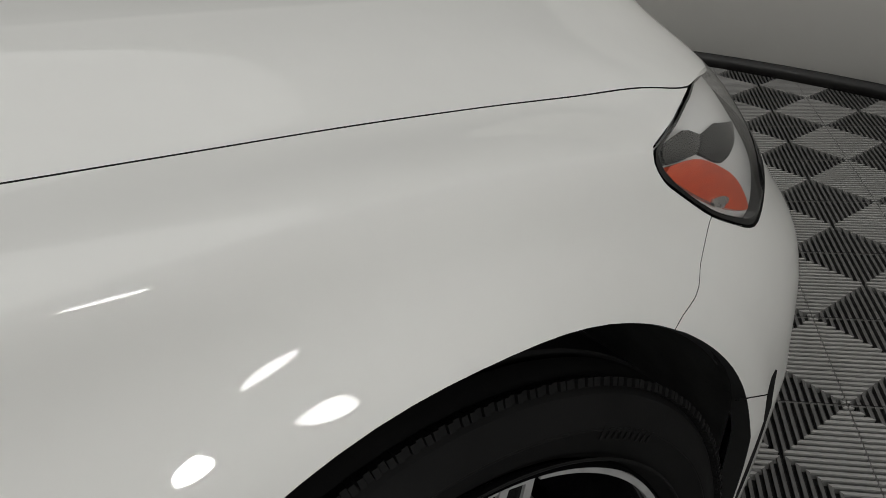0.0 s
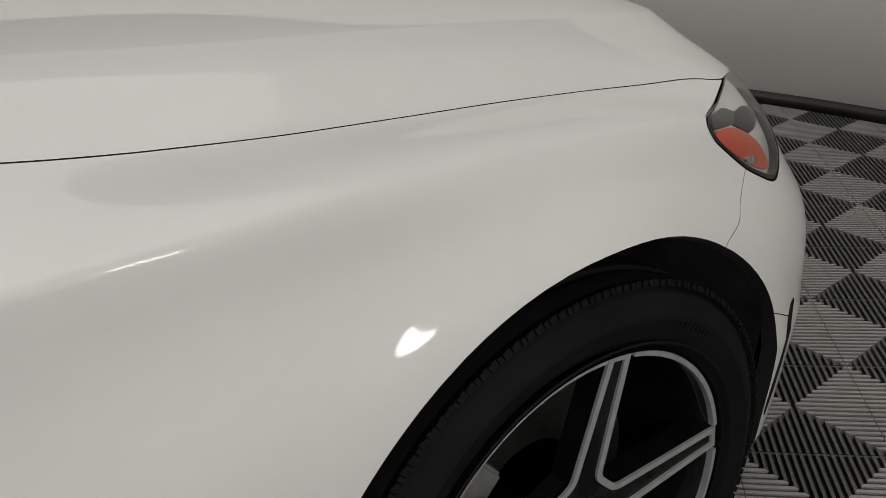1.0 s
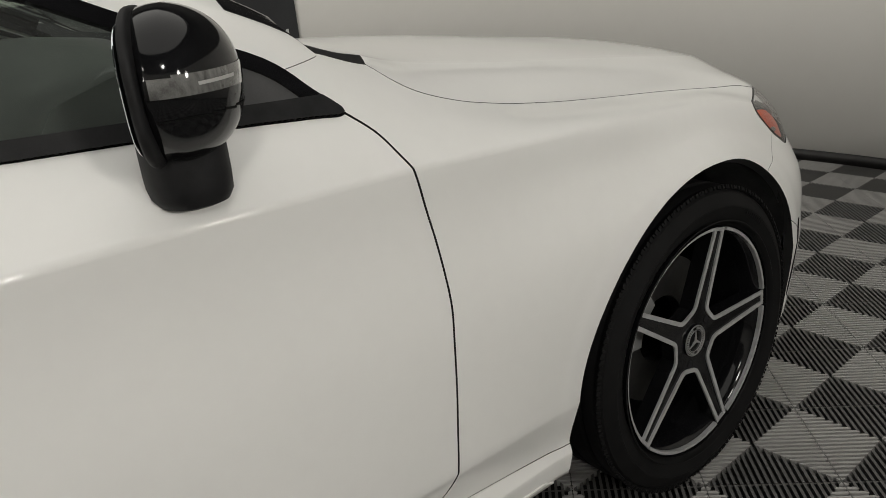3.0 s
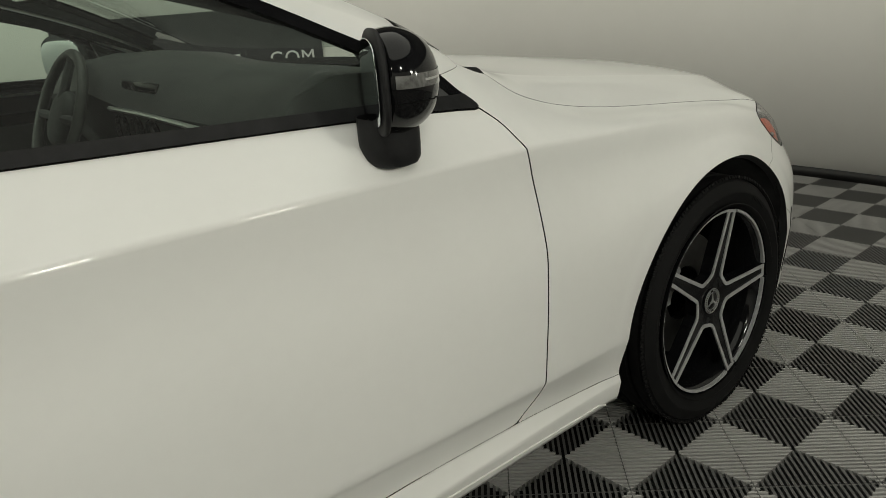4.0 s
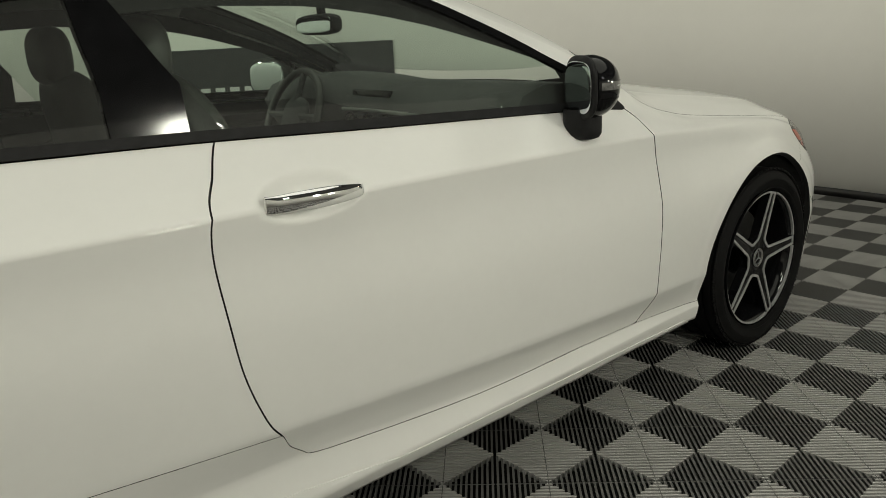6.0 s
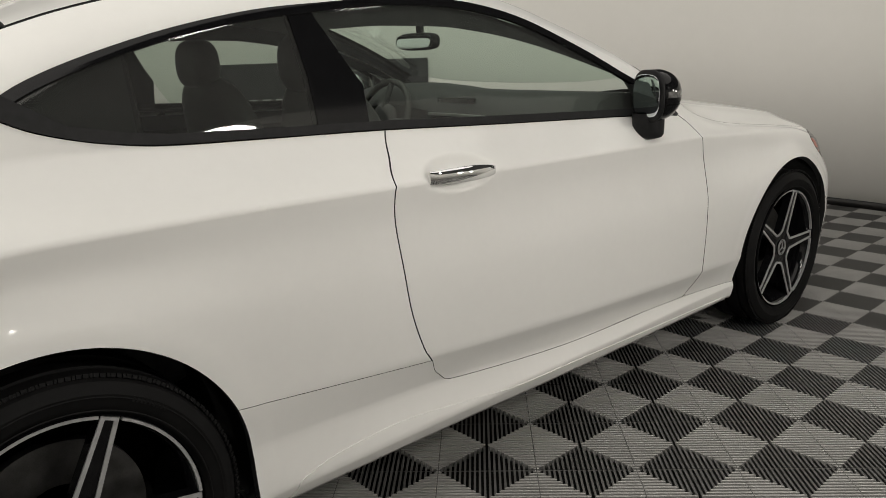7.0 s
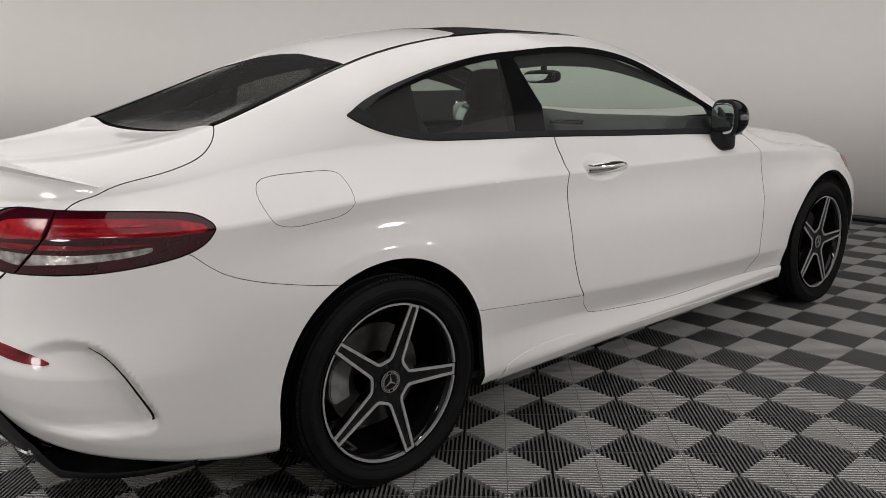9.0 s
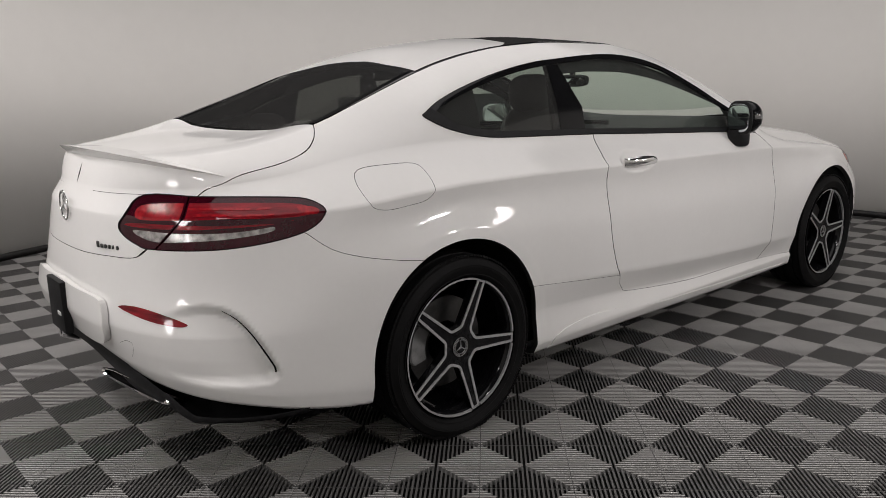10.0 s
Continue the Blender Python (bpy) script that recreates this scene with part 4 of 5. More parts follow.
def wheel(x, spin, R, half, face, high):
    """A five-spoke wheel at axle position x; spin: degrees of its first spoke; face: y of the outer face; high: height of the axle, a little less than R, as the tyre stands flat on the floor."""
    w = child("wheel", None, CAR, "black five-spoke alloy wheel with machined edges")
    w.matrix_basis = pose(x, face, high)
    prof = tyre_profile(R, .248, half)
    full = prof + [(r, -y) for r, y in prof[-2::-1]]
    v, f = revolve(full, 144)
    part("tyre", bm_of([(a, b + half * .93, max(c, .001 - high)) for a, b, c in v], f), RUBBER, w, "worn black rubber tyre", sharp=30)
    # shoulder blocks of the tread
    bm = bmesh.new()
    for k in range(68):
        m = Matrix.Rotation(2 * math.pi * k / 68, 4, "Y") @ pose(0, 0, R - .0065, -24)
        for q in range(5):
            d = -.0117 + .00585 * q
            boxed(bm, (d - .0026, -.017 + .003 * (q % 2), -.006), (d + .0026, .020, .0014), 0, Matrix.Translation((0, half * .93 - half * .80, 0)) @ m)
    for q in bm.verts:
        q.co.z = max(q.co.z, .0015 - high)
    part("tread", bm, RUBBER, w)
    for rr, dy in ((R - .040, -.0012), (.262, -.001)):
        v, f = revolve([(rr + .0018, half * .93 - half * 1.044), (rr, half * .93 - half * 1.052 + dy * 0), (rr - .0018, half * .93 - half * 1.044)], 96)
        part("sidewall_rib", bm_of(v, f), RUBBER, w)
    # unread raised marks on the sidewall
    for k in range(9):
        bm = boxed(bmesh.new(), (-.0022, -.0006, -.006), (.0022, .0006, .006))
        part("raised_mark", bm, RUBBER, w, m=Matrix.Rotation(radians(28 + 1.7 * k), 4, "Y") @ Matrix.Translation((0, half * .93 - half * 1.046, .288)))
    # barrel and lip
    v, f = revolve([(.249, -.006), (.251, .001), (.249, .006), (.240, .010), (.232, .024), (.226, .06), (.222, .20), (.236, .215)], 96)
    part("rim", bm_of(v, f), GLOSS_BLACK, w, "gloss black alloy rim")
    # spokes: one dished star
    outline = []
    for k in range(5):
        a = spin + 72 * k
        outline += [polar(math.hypot(r, h), a - math.degrees(math.atan2(h, r))) for r, h in SPOKE]
        outline += [polar(math.hypot(r, h), a + math.degrees(math.atan2(h, r))) for r, h in SPOKE[::-1]]
    n = len(outline)
    dish = lambda px, pz, y: y + .016 * (1 - min(1, math.hypot(px, pz) / .24))
    front = [(px, dish(px, pz, .004), pz) for px, pz in outline]
    back = [(px * .97, dish(px, pz, .004) + .034, pz * .97) for px, pz in outline]
    verts = front + back + [(0, .022, 0), (0, .05, 0)]
    faces = []
    for i in range(n):
        j = (i + 1) % n
        faces += [(i, j, n + j, n + i), (2 * n, j, i), (2 * n + 1, n + i, n + j)]
    part("spokes", bm_of(verts, faces), GLOSS_BLACK, w, sharp=25)
    # machined edges: a bar along both spokes of each opening, bars across the tips and arcs of the rim between them
    lift, wide = .0030, .0088

    def edge(points, width):
        bm = ribbon(points, width, 0, .004)
        for q in bm.verts:
            q.co.y += dish(q.co.x, q.co.z, .004) - lift
        part("machined_edge", bm, MACHINED, w)

    for k in range(5):
        a, b = spin + 72 * k, spin + 72 * (k + 1)
        inner = [(r, h - wide / 2) for r, h in SPOKE]
        line = [polar(math.hypot(r, h), a + math.degrees(math.atan2(h, r))) for r, h in inner[::-1]]
        line += [polar(math.hypot(r, h), b - math.degrees(math.atan2(h, r))) for r, h in inner]
        edge(rounded(line, .012), wide)
        edge([polar(math.hypot(.2415, h), a + math.degrees(math.atan2(h, .2415))) for h in np.linspace(-.0170, .0170, 6)], .0075)
        arc = [polar(.2435, d) for d in np.linspace(a + 5.2, b - 5.2, 18)]
        part("rim_arc", ribbon(arc, .0066, -.001, .008), MACHINED, w)
    # hub cap with a ring and a three-pointed plain shape
    v, f = revolve([(.0, .0135), (.030, .014), (.034, .016), (.036, .022), (.036, .03)], 40)
    part("hub_cap", bm_of(v, f), GLOSS_BLACK, w)
    for r0, r1 in ((.0345, .0325), (.0245, .0232)):
        v, f = revolve([(r0, .0145), (r0 - .0005, .0122), (r1 + .0005, .0122), (r1, .0145)], 48)
        part("cap_ring", bm_of(v, f), SILVER, w)
    for k in range(34):                    # unread ring of small marks
        if k % 17 not in (0, 16):
            bm = boxed(bmesh.new(), (-.0014, -.0008, -.0026), (.0014, .0008, .0026))
            part("cap_letter", bm, SILVER, w, m=Matrix.Rotation(2 * math.pi * k / 34, 4, "Y") @ Matrix.Translation((0, .0135, .0286)))
    star = [polar(.0225 if k % 2 == 0 else .0036, 90 + 60 * k) for k in range(6)]
    part("cap_mark", slab(star, .003, pose(0, .0128, 0)), SILVER, w)
    for k in range(5):
        c = polar(.054, spin + 36 + 72 * k)
        v, f = revolve([(0, .0), (.008, .0), (.0085, .003), (.0085, .02)], 8)
        part("wheel_bolt", bm_of([(p + c[0], q + .0155, r + c[1]) for p, q, r in v], f), MATT_BLACK, w)
    # brake
    v, f = revolve([(.075, .10), (.165, .10), (.165, .125), (.075, .125)], 64, closed=True)
    part("brake_disc", bm_of(v, f), STEEL, w)
    return w


def caliper(x, R, face, deg):
    bm = bmesh.new()
    arc = [(t, r) for t in np.linspace(-24, 24, 9) for r in (.118, .186)]
    verts = []
    for y in (.06, .13):
        for t, r in arc:
            px, pz = polar(r - (.014 if abs(t) > 20 and r > .15 else 0), deg + t)
            verts.append((px, y, pz))
    k = len(arc)
    faces = []
    for i in range(0, k - 2, 2):
        faces += [(i, i + 1, i + 3, i + 2), (k + i, k + i + 2, k + i + 3, k + i + 1), (i, i + 2, k + i + 2, k + i), (i + 1, k + i + 1, k + i + 3, i + 3)]
    faces += [(0, k, k + 1, 1), (k - 2, k - 1, 2 * k - 1, 2 * k - 2)]
    b = bm_of(verts, faces)
    bmesh.ops.bevel(b, geom=list(b.edges), offset=.004, segments=2, affect="EDGES")
    o = part("brake_caliper", b, CALIPER, CAR, "grey brake caliper")
    o.matrix_basis = pose(x, face, R)


front_right = wheel(0.0, 76.0, .331, .1125, -.873, .326)
rear_right = wheel(-2.84, 67.6, .327, .1225, -.880, .318)
caliper(0.0, .326, -.873, 150)
caliper(-2.84, .318, -.880, 170)
for src, x, face, high in ((front_right, 0.0, .873, .326), (rear_right, -2.84, .880, .318)):
    copy_thing(src, pose(x, face, high, 0, 0, 180))


# ---- fittings outside ----
def superball(c, h, p=2.6, n=28, m=18, shape=None):
    """A rounded block about c with half sizes h; shape(x, y, z) may move its unit points."""
    s = lambda v: math.copysign(abs(v) ** (2 / p), v)
    verts, faces = [], []
    for i in range(m + 1):
        a = math.pi * i / m
        for k in range(n):
            b = 2 * math.pi * k / n
            q = (s(math.sin(a)) * s(math.cos(b)), s(math.sin(a)) * s(math.sin(b)), s(math.cos(a)))
            if shape:
                q = shape(*q)
            verts.append(tuple(c[d] + h[d] * q[d] for d in range(3)))
    for i in range(m):
        for k in range(n):
            j = (k + 1) % n
            faces.append((i * n + k, i * n + j, (i + 1) * n + j, (i + 1) * n + k))
    bm = bm_of(verts, faces)
    bmesh.ops.remove_doubles(bm, verts=bm.verts, dist=.0004)
    return bm


def door_mirror():
    c, h = (0, 0, 0), (.066, .098, .082)

    def head(x, y, z):
        x = max(x, -.48)                                                  # flat towards the rear
        z *= 1 - .16 * max(0, x) - (.38 if z < 0 else .10) * max(0, -y) ** 2
        return (x * (1 - .30 * max(0, -y) ** 2), y, z)
    mirror = part("door_mirror", superball(c, h, 2.5, 48, 30, head), GLOSS_BLACK, CAR, "gloss black door mirror with a turn signal strip", pose(-.965, -.858, 1.022, 0, 0, -27))
    part("mirror_rim", superball((c[0] - .031, c[1], c[2]), (.011, .098, .0815), 2.9, 44, 20), MATT_BLACK, mirror)
    part("mirror_glass", superball((c[0] - .0415, c[1] - .003, c[2]), (.003, .085, .067), 3.2, 44, 20), MIRROR, mirror, "silvered mirror glass")

    def band(name, z0, z1, grow, mat, label=""):
        """A strip of the housing's own surface, a little proud, wrapped round its front and outer side."""
        bm = superball(c, [v * grow for v in h], 2.5, 72, 90, head)
        out = [f for f in bm.faces if not (z0 < f.calc_center_median().z < z1 and f.calc_center_median().x > -.016 and f.calc_center_median().y < .035)]
        bmesh.ops.delete(bm, geom=out, context="FACES")
        part(name, bm, mat, mirror, label)

    band("turn_signal", -.004, .0165, 1.014, SMOKED, "smoked clear turn signal strip")
    band("signal_line", .0035, .0065, 1.020, SILVER)
    band("housing_joint", -.0265, -.0245, 1.006, LINER)
    v, f, n = [], [], 28
    for z, half_x, half_y in ((.884, .028, .034), (.888, .039, .044), (.898, .045, .049), (.918, .046, .050), (.965, .046, .050)):
        for k in range(n):
            t = 2 * math.pi * k / n
            cc, ss = math.copysign(abs(math.cos(t)) ** .8, math.cos(t)), math.copysign(abs(math.sin(t)) ** .8, math.sin(t))
            v.append((-.966 + half_x * cc, -.828 + half_y * ss, z))
    for i in range(4):
        f += [(i * n + k, i * n + (k + 1) % n, (i + 1) * n + (k + 1) % n, (i + 1) * n + k) for k in range(n)]
    f.append(tuple(range(n)))
    part("mirror_foot", bm_of(v, f), MATT_BLACK, CAR)
    part("mirror_arm", superball((-.955, -.775, .935), (.028, .05, .022), 2.8), MATT_BLACK, CAR)
    twin = child("door_mirror", mirror.data, CAR, "gloss black door mirror with a turn signal strip")
    twin.matrix_basis = Matrix.Diagonal((1, -1, 1, 1)) @ mirror.matrix_basis
    for o in list(mirror.children):
        t = child(o.name.split(".")[0], o.data, twin)


door_mirror()


def door_handle():
    """A bowed grip over a cup, polished on its upper half."""
    n = 26
    rings = []
    for i in range(n + 1):
        t = i / n
        x = -1.940 + .222 * t
        bow = math.sin(math.pi * t) ** .6
        y = -.870 - .030 * bow
        z = .884 - .004 * t + .004 * math.sin(math.pi * t)
        hz, hy = .007 + .0125 * math.sin(math.pi * min(1, t * .74 + .22)) ** .7, .004 + .007 * bow
        rings.append([(x, y + hy * math.cos(a) * (1 if math.cos(a) < 0 else .8), z + hz * math.sin(a)) for a in np.linspace(0, 2 * math.pi, 17)[:-1]])
    verts = [p for r in rings for p in r]
    faces = [(i * 16 + k, i * 16 + (k + 1) % 16, (i + 1) * 16 + (k + 1) % 16, (i + 1) * 16 + k) for i in range(n) for k in range(16)] + [tuple(range(16)), tuple(range(n * 16, n * 16 + 16))]
    handle = part("door_handle", bm_of(verts, faces), PAINT, door, "body-coloured door handle with a chrome strip")
    v, f = [], []
    for i in range(n + 1):
        t = i / n
        ring = rings[i]
        cy, cz = sum(p[1] for p in ring) / 16, sum(p[2] for p in ring) / 16
        lo = 10.6 - 3.6 * t
        for s in np.linspace(1.5, lo, 9):
            a = 2 * math.pi * s / 16
            k = int(s) % 16
            p, q = np.array(ring[int(s) % 16]), np.array(ring[(int(s) + 1) % 16])
            r = p + (q - p) * (s - int(s))
            d = np.array([0, r[1] - cy, r[2] - cz])
            d /= np.linalg.norm(d) + 1e-9
            v.append(tuple(r + d * .0012))
    f = [(i * 9 + k, i * 9 + k + 1, (i + 1) * 9 + k + 1, (i + 1) * 9 + k) for i in range(n) for k in range(8)]
    me = mesh_of("chrome_strip", v, f, CHROME)
    o = child("chrome_strip", me, CAR, "polished chrome handle strip")


door_handle()


def boot_spoiler():
    """A slim lip along the rear edge of the boot lid."""
    wk = [(0, -3.792), (.25, -3.768), (.45, -3.705), (.56, -3.63), (.63, -3.545)]
    zk = [(0, 1.040), (.25, 1.032), (.45, 1.012), (.56, .988), (.63, .962)]
    ws = np.linspace(-.63, .63, 61)
    v, f = [], []
    for w in ws:
        a = abs(w)
        x, z = float(smooth(a, wk)), float(smooth(a, zk))
        thin = max(.1, 1 - (a / .63) ** 6)
        v += [(x, w, z), (x + .004, w, z - .004 * thin), (x + .028, w, z - .030 * thin), (x + .085 * thin + .02, w, z - .006 * thin), (x + .04, w, z - .0015)]
    k = 5
    for i in range(len(ws) - 1):
        f += [(i * k + q, i * k + (q + 1) % k, (i + 1) * k + (q + 1) % k, (i + 1) * k + q) for q in range(k)]
    f += [tuple(range(k)), tuple(range((len(ws) - 1) * k, len(ws) * k))]
    part("boot_spoiler", bm_of(v, f), PAINT, CAR, "slim white lip spoiler", sharp=25)


boot_spoiler()


def torus(R, r, n=48, k=10):
    v, f = revolve([(R + r * math.cos(t), r * math.sin(t)) for t in np.linspace(0, 2 * math.pi, k + 1)[:-1]], n, closed=True)
    return bm_of(v, f)


def badges():
    at = pose(-3.838, 0, .846, 0, -4, -90)
    ring = part("round_badge", torus(.047, .0045), CHROME, CAR, "round chrome boot badge", at)
    star = [polar(.045 if k % 2 == 0 else .0065, 90 + 60 * k) for k in range(6)]
    part("badge_mark", slab(star, .007), CHROME, ring)
    bm = bmesh.new()
    for k, (w, hgt) in enumerate(((.013, .019), (.010, .012), (.009, .012), (.008, .012), (.003, .012), (.009, .012))):
        y = -.294 - .0195 * k
        boxed(bm, (-.003, y - w, -.0), (.003, y, hgt), .0012, Matrix.Translation((-3.8415 + .26 * max(0, -y - .25) * 1.1, 0, .745)), 1)
    part("script_badge", bm, STEEL, CAR, "small chrome script bars on the boot")


badges()


PLAIN = shell()


def on_side(x, z, v0=20, v1=98, g=None):
    """The place on the right flank at x and height z."""
    ys, zs = [], []
    for v in range(v0, v1):
        q = GRID if g is None else g
        ys.append(np.interp(x, q[:, v, 0], q[:, v, 1]))
        zs.append(np.interp(x, q[:, v, 0], q[:, v, 2]))
    return Vector((x, float(np.interp(z, zs, ys)), z))


def seam(name, points, wide=.0016, twin=True):
    pts = [on_side(x, z) for x, z in points]
    me = bpy.data.meshes.new(name)
    bm = tube(pts, wide / 2, 6)
    ob = part(name, bm, LINER, CAR)
    if twin:
        o = child(name, ob.data, CAR)
        o.scale = (1, -1, 1)


seam("lid_seam", [(x, .9105 - .006 * (-3.712 - x) / .1) for x in np.linspace(-3.712, -3.789, 14)] )
seam("bumper_seam", [(x, .515 - (x - .31) * .47 - 1.2 * (x - .31) ** 2) for x in np.linspace(.318, .402, 8)])


HUMP = curved([(-.2, .44), (.0, .44), (.2, .442), (.32, .450), (.370, .472), (.386, .52), (.368, .575), (.33, .593), (.2, .600), (-.2, .600)], 5)
panel("plate_surround", PAINT, bumper_rear, inside=[WZ(HUMP), XZ([(-4, .3), (-4, .7), (-3.6, .7), (-3.6, .3)])], vmin=8, vmax=60, lift=.022, gap=0, sides="C", flange=.02, seal=False)


def rear_plate():
    bm = bmesh.new()
    boxed(bm, (-3.905, -.085, .425), (-3.876, .085, .604), .006)
    part("plate_holder", bm, MATT_BLACK, bumper_rear, "empty black plate holder")
    bm = bmesh.new()
    boxed(bm, (-3.907, -.06, .485), (-3.9045, -.02, .498), .0008)
    part("plate_label", bm, LETTER, bumper_rear)


rear_plate()


def diffuser():
    """The black lower apron under the rear bumper, with its exhaust trims."""
    x, cap = stations(2)
    wide = smooth(x, LINES[2][4]) * cap
    sel = [i for i in range(len(x)) if x[i] < -3.45]
    rows = []
    edge = np.array([p for p in APRON[1:-1]])
    for i in sel:
        w = wide[i]
        top = float(np.interp(w, edge[:, 0], edge[:, 1])) + .012
        drop = .062 - .052 * float(ramp01(np.array((w - .42) / .42)))
        rows.append([(x[i] + .012, -w + .004, top), (x[i] + .006, -w + .004, top - .014), (x[i] + .010, -w + .008, top - drop), (x[i] + .022, -w + .014, top - drop - .008), (x[i] + .12, -w * .95, top - drop - .016), (x[i] + .40, -w * .85, .29)])
    k = len(rows[0])
    v = [p for r in rows for p in r]
    f = [(i * k + q, i * k + q + 1, (i + 1) * k + q + 1, (i + 1) * k + q) for i in range(len(rows) - 1) for q in range(k - 1)]
    me = mesh_of("diffuser", v, f, MATT_BLACK)
    for s in (1, -1):
        o = child("diffuser", me, CAR, "black lower rear diffuser")
        o.scale = (1, s, 1)
    for s in (1, -1):
        n = 40
        outer = [(.195 * math.copysign(abs(math.cos(t)) ** .75, math.cos(t)), .0165 * math.copysign(abs(math.sin(t)) ** .7, math.sin(t))) for t in np.linspace(0, 2 * math.pi, n + 1)[:-1]]
        v, f = [], []
        for d, sc, sz in ((.0, .96, .92), (.003, 1.0, 1.0), (.06, 1.02, 1.05), (.06, .9, .8), (.004, .90, .62)):
            v += [(d, a * sc, b * sz) for a, b in outer]
        for q in range(5):
            p = (q + 1) % 5
            f += [(q * n + j, q * n + (j + 1) % n, p * n + (j + 1) % n, p * n + j) for j in range(n)]
        trim = part("exhaust_trim", bm_of(v, f), CHROME, CAR, "slim chrome exhaust trim", pose(-3.812, -.425 * s, .322, 3 * s, 22, 12 * s))
        bm = bmesh.new()
        boxed(bm, (.02, -.17, -.011), (.05, .17, .011), .005)
        part("exhaust_shade", bm, LINER, trim)


diffuser()


def bumper_creases():
    """A dark slit along the outer edge of the rear scoop and the round-cornered tow-eye cover."""
    pts = [on_side(a, b, 4, 90, PLAIN) for a, b in curved([(-3.642, .595), (-3.614, .570), (-3.589, .529), (-3.565, .478), (-3.543, .430), (-3.541, .414)], 5, False)]
    n = len(pts)
    for s in (1, -1):
        part("scoop_slit", tube([Vector((p.x, p.y * s, p.z)) for p in pts], [.0008 + .0026 * (i / n) ** .8 for i in range(n)], 6), LINER, bumper_rear)
    p = [on_side(a, b, 4, 90, PLAIN) for a, b in curved([(-3.834, .467), (-3.830, .480), (-3.826, .483), (-3.821, .478), (-3.820, .464), (-3.818, .432)], 4, False)]
    part("tow_cover_seam", tube(p, .0006, 5), LINER, bumper_rear)


bumper_creases()


def wiper(y0, y1):
    d = y1 - y0
    arm = tube([(-.655, y0, .948), (-.67, y0 + d * .3, .958), (-.695, y1, .968)], .008)
    blade = tube([(-.68, y0 + d * .15, .955), (-.71, y1 + d * .35, .975)], .005)
    hub = tube([(-.655, y0, .925), (-.655, y0, .962)], .016, 12)
    part("wiper", joined(arm, blade, hub), SATIN_GREY, CAR, "folded dark grey windscreen wiper")


wiper(-.60, -.15)
wiper(.05, .45)


# ---- cabin ----
def seat(x, y, name="front_seat"):
    s = child(name, None, CAR, "dark leather bucket seat")
    s.matrix_basis = pose(x, y, 0)
    part("cushion", superball((.06, 0, .50), (.27, .25, .09), 3.2), LEATHER, s)
    bm = superball((0, 0, 0), (.075, .25, .33), 3.2, 28, 18, lambda a, b, c: (a + .25 * abs(b) ** 3, b * (1 - .16 * max(0, c)), c))
    bmesh.ops.transform(bm, matrix=pose(-.24, 0, .80, 0, -14), verts=bm.verts)
    part("backrest", bm, LEATHER, s)
    part("headrest", superball((-.335, 0, 1.165), (.05, .125, .085), 2.8), LEATHER, s)
    return s


seat(-1.62, -.37)
seat(-1.62, .37)


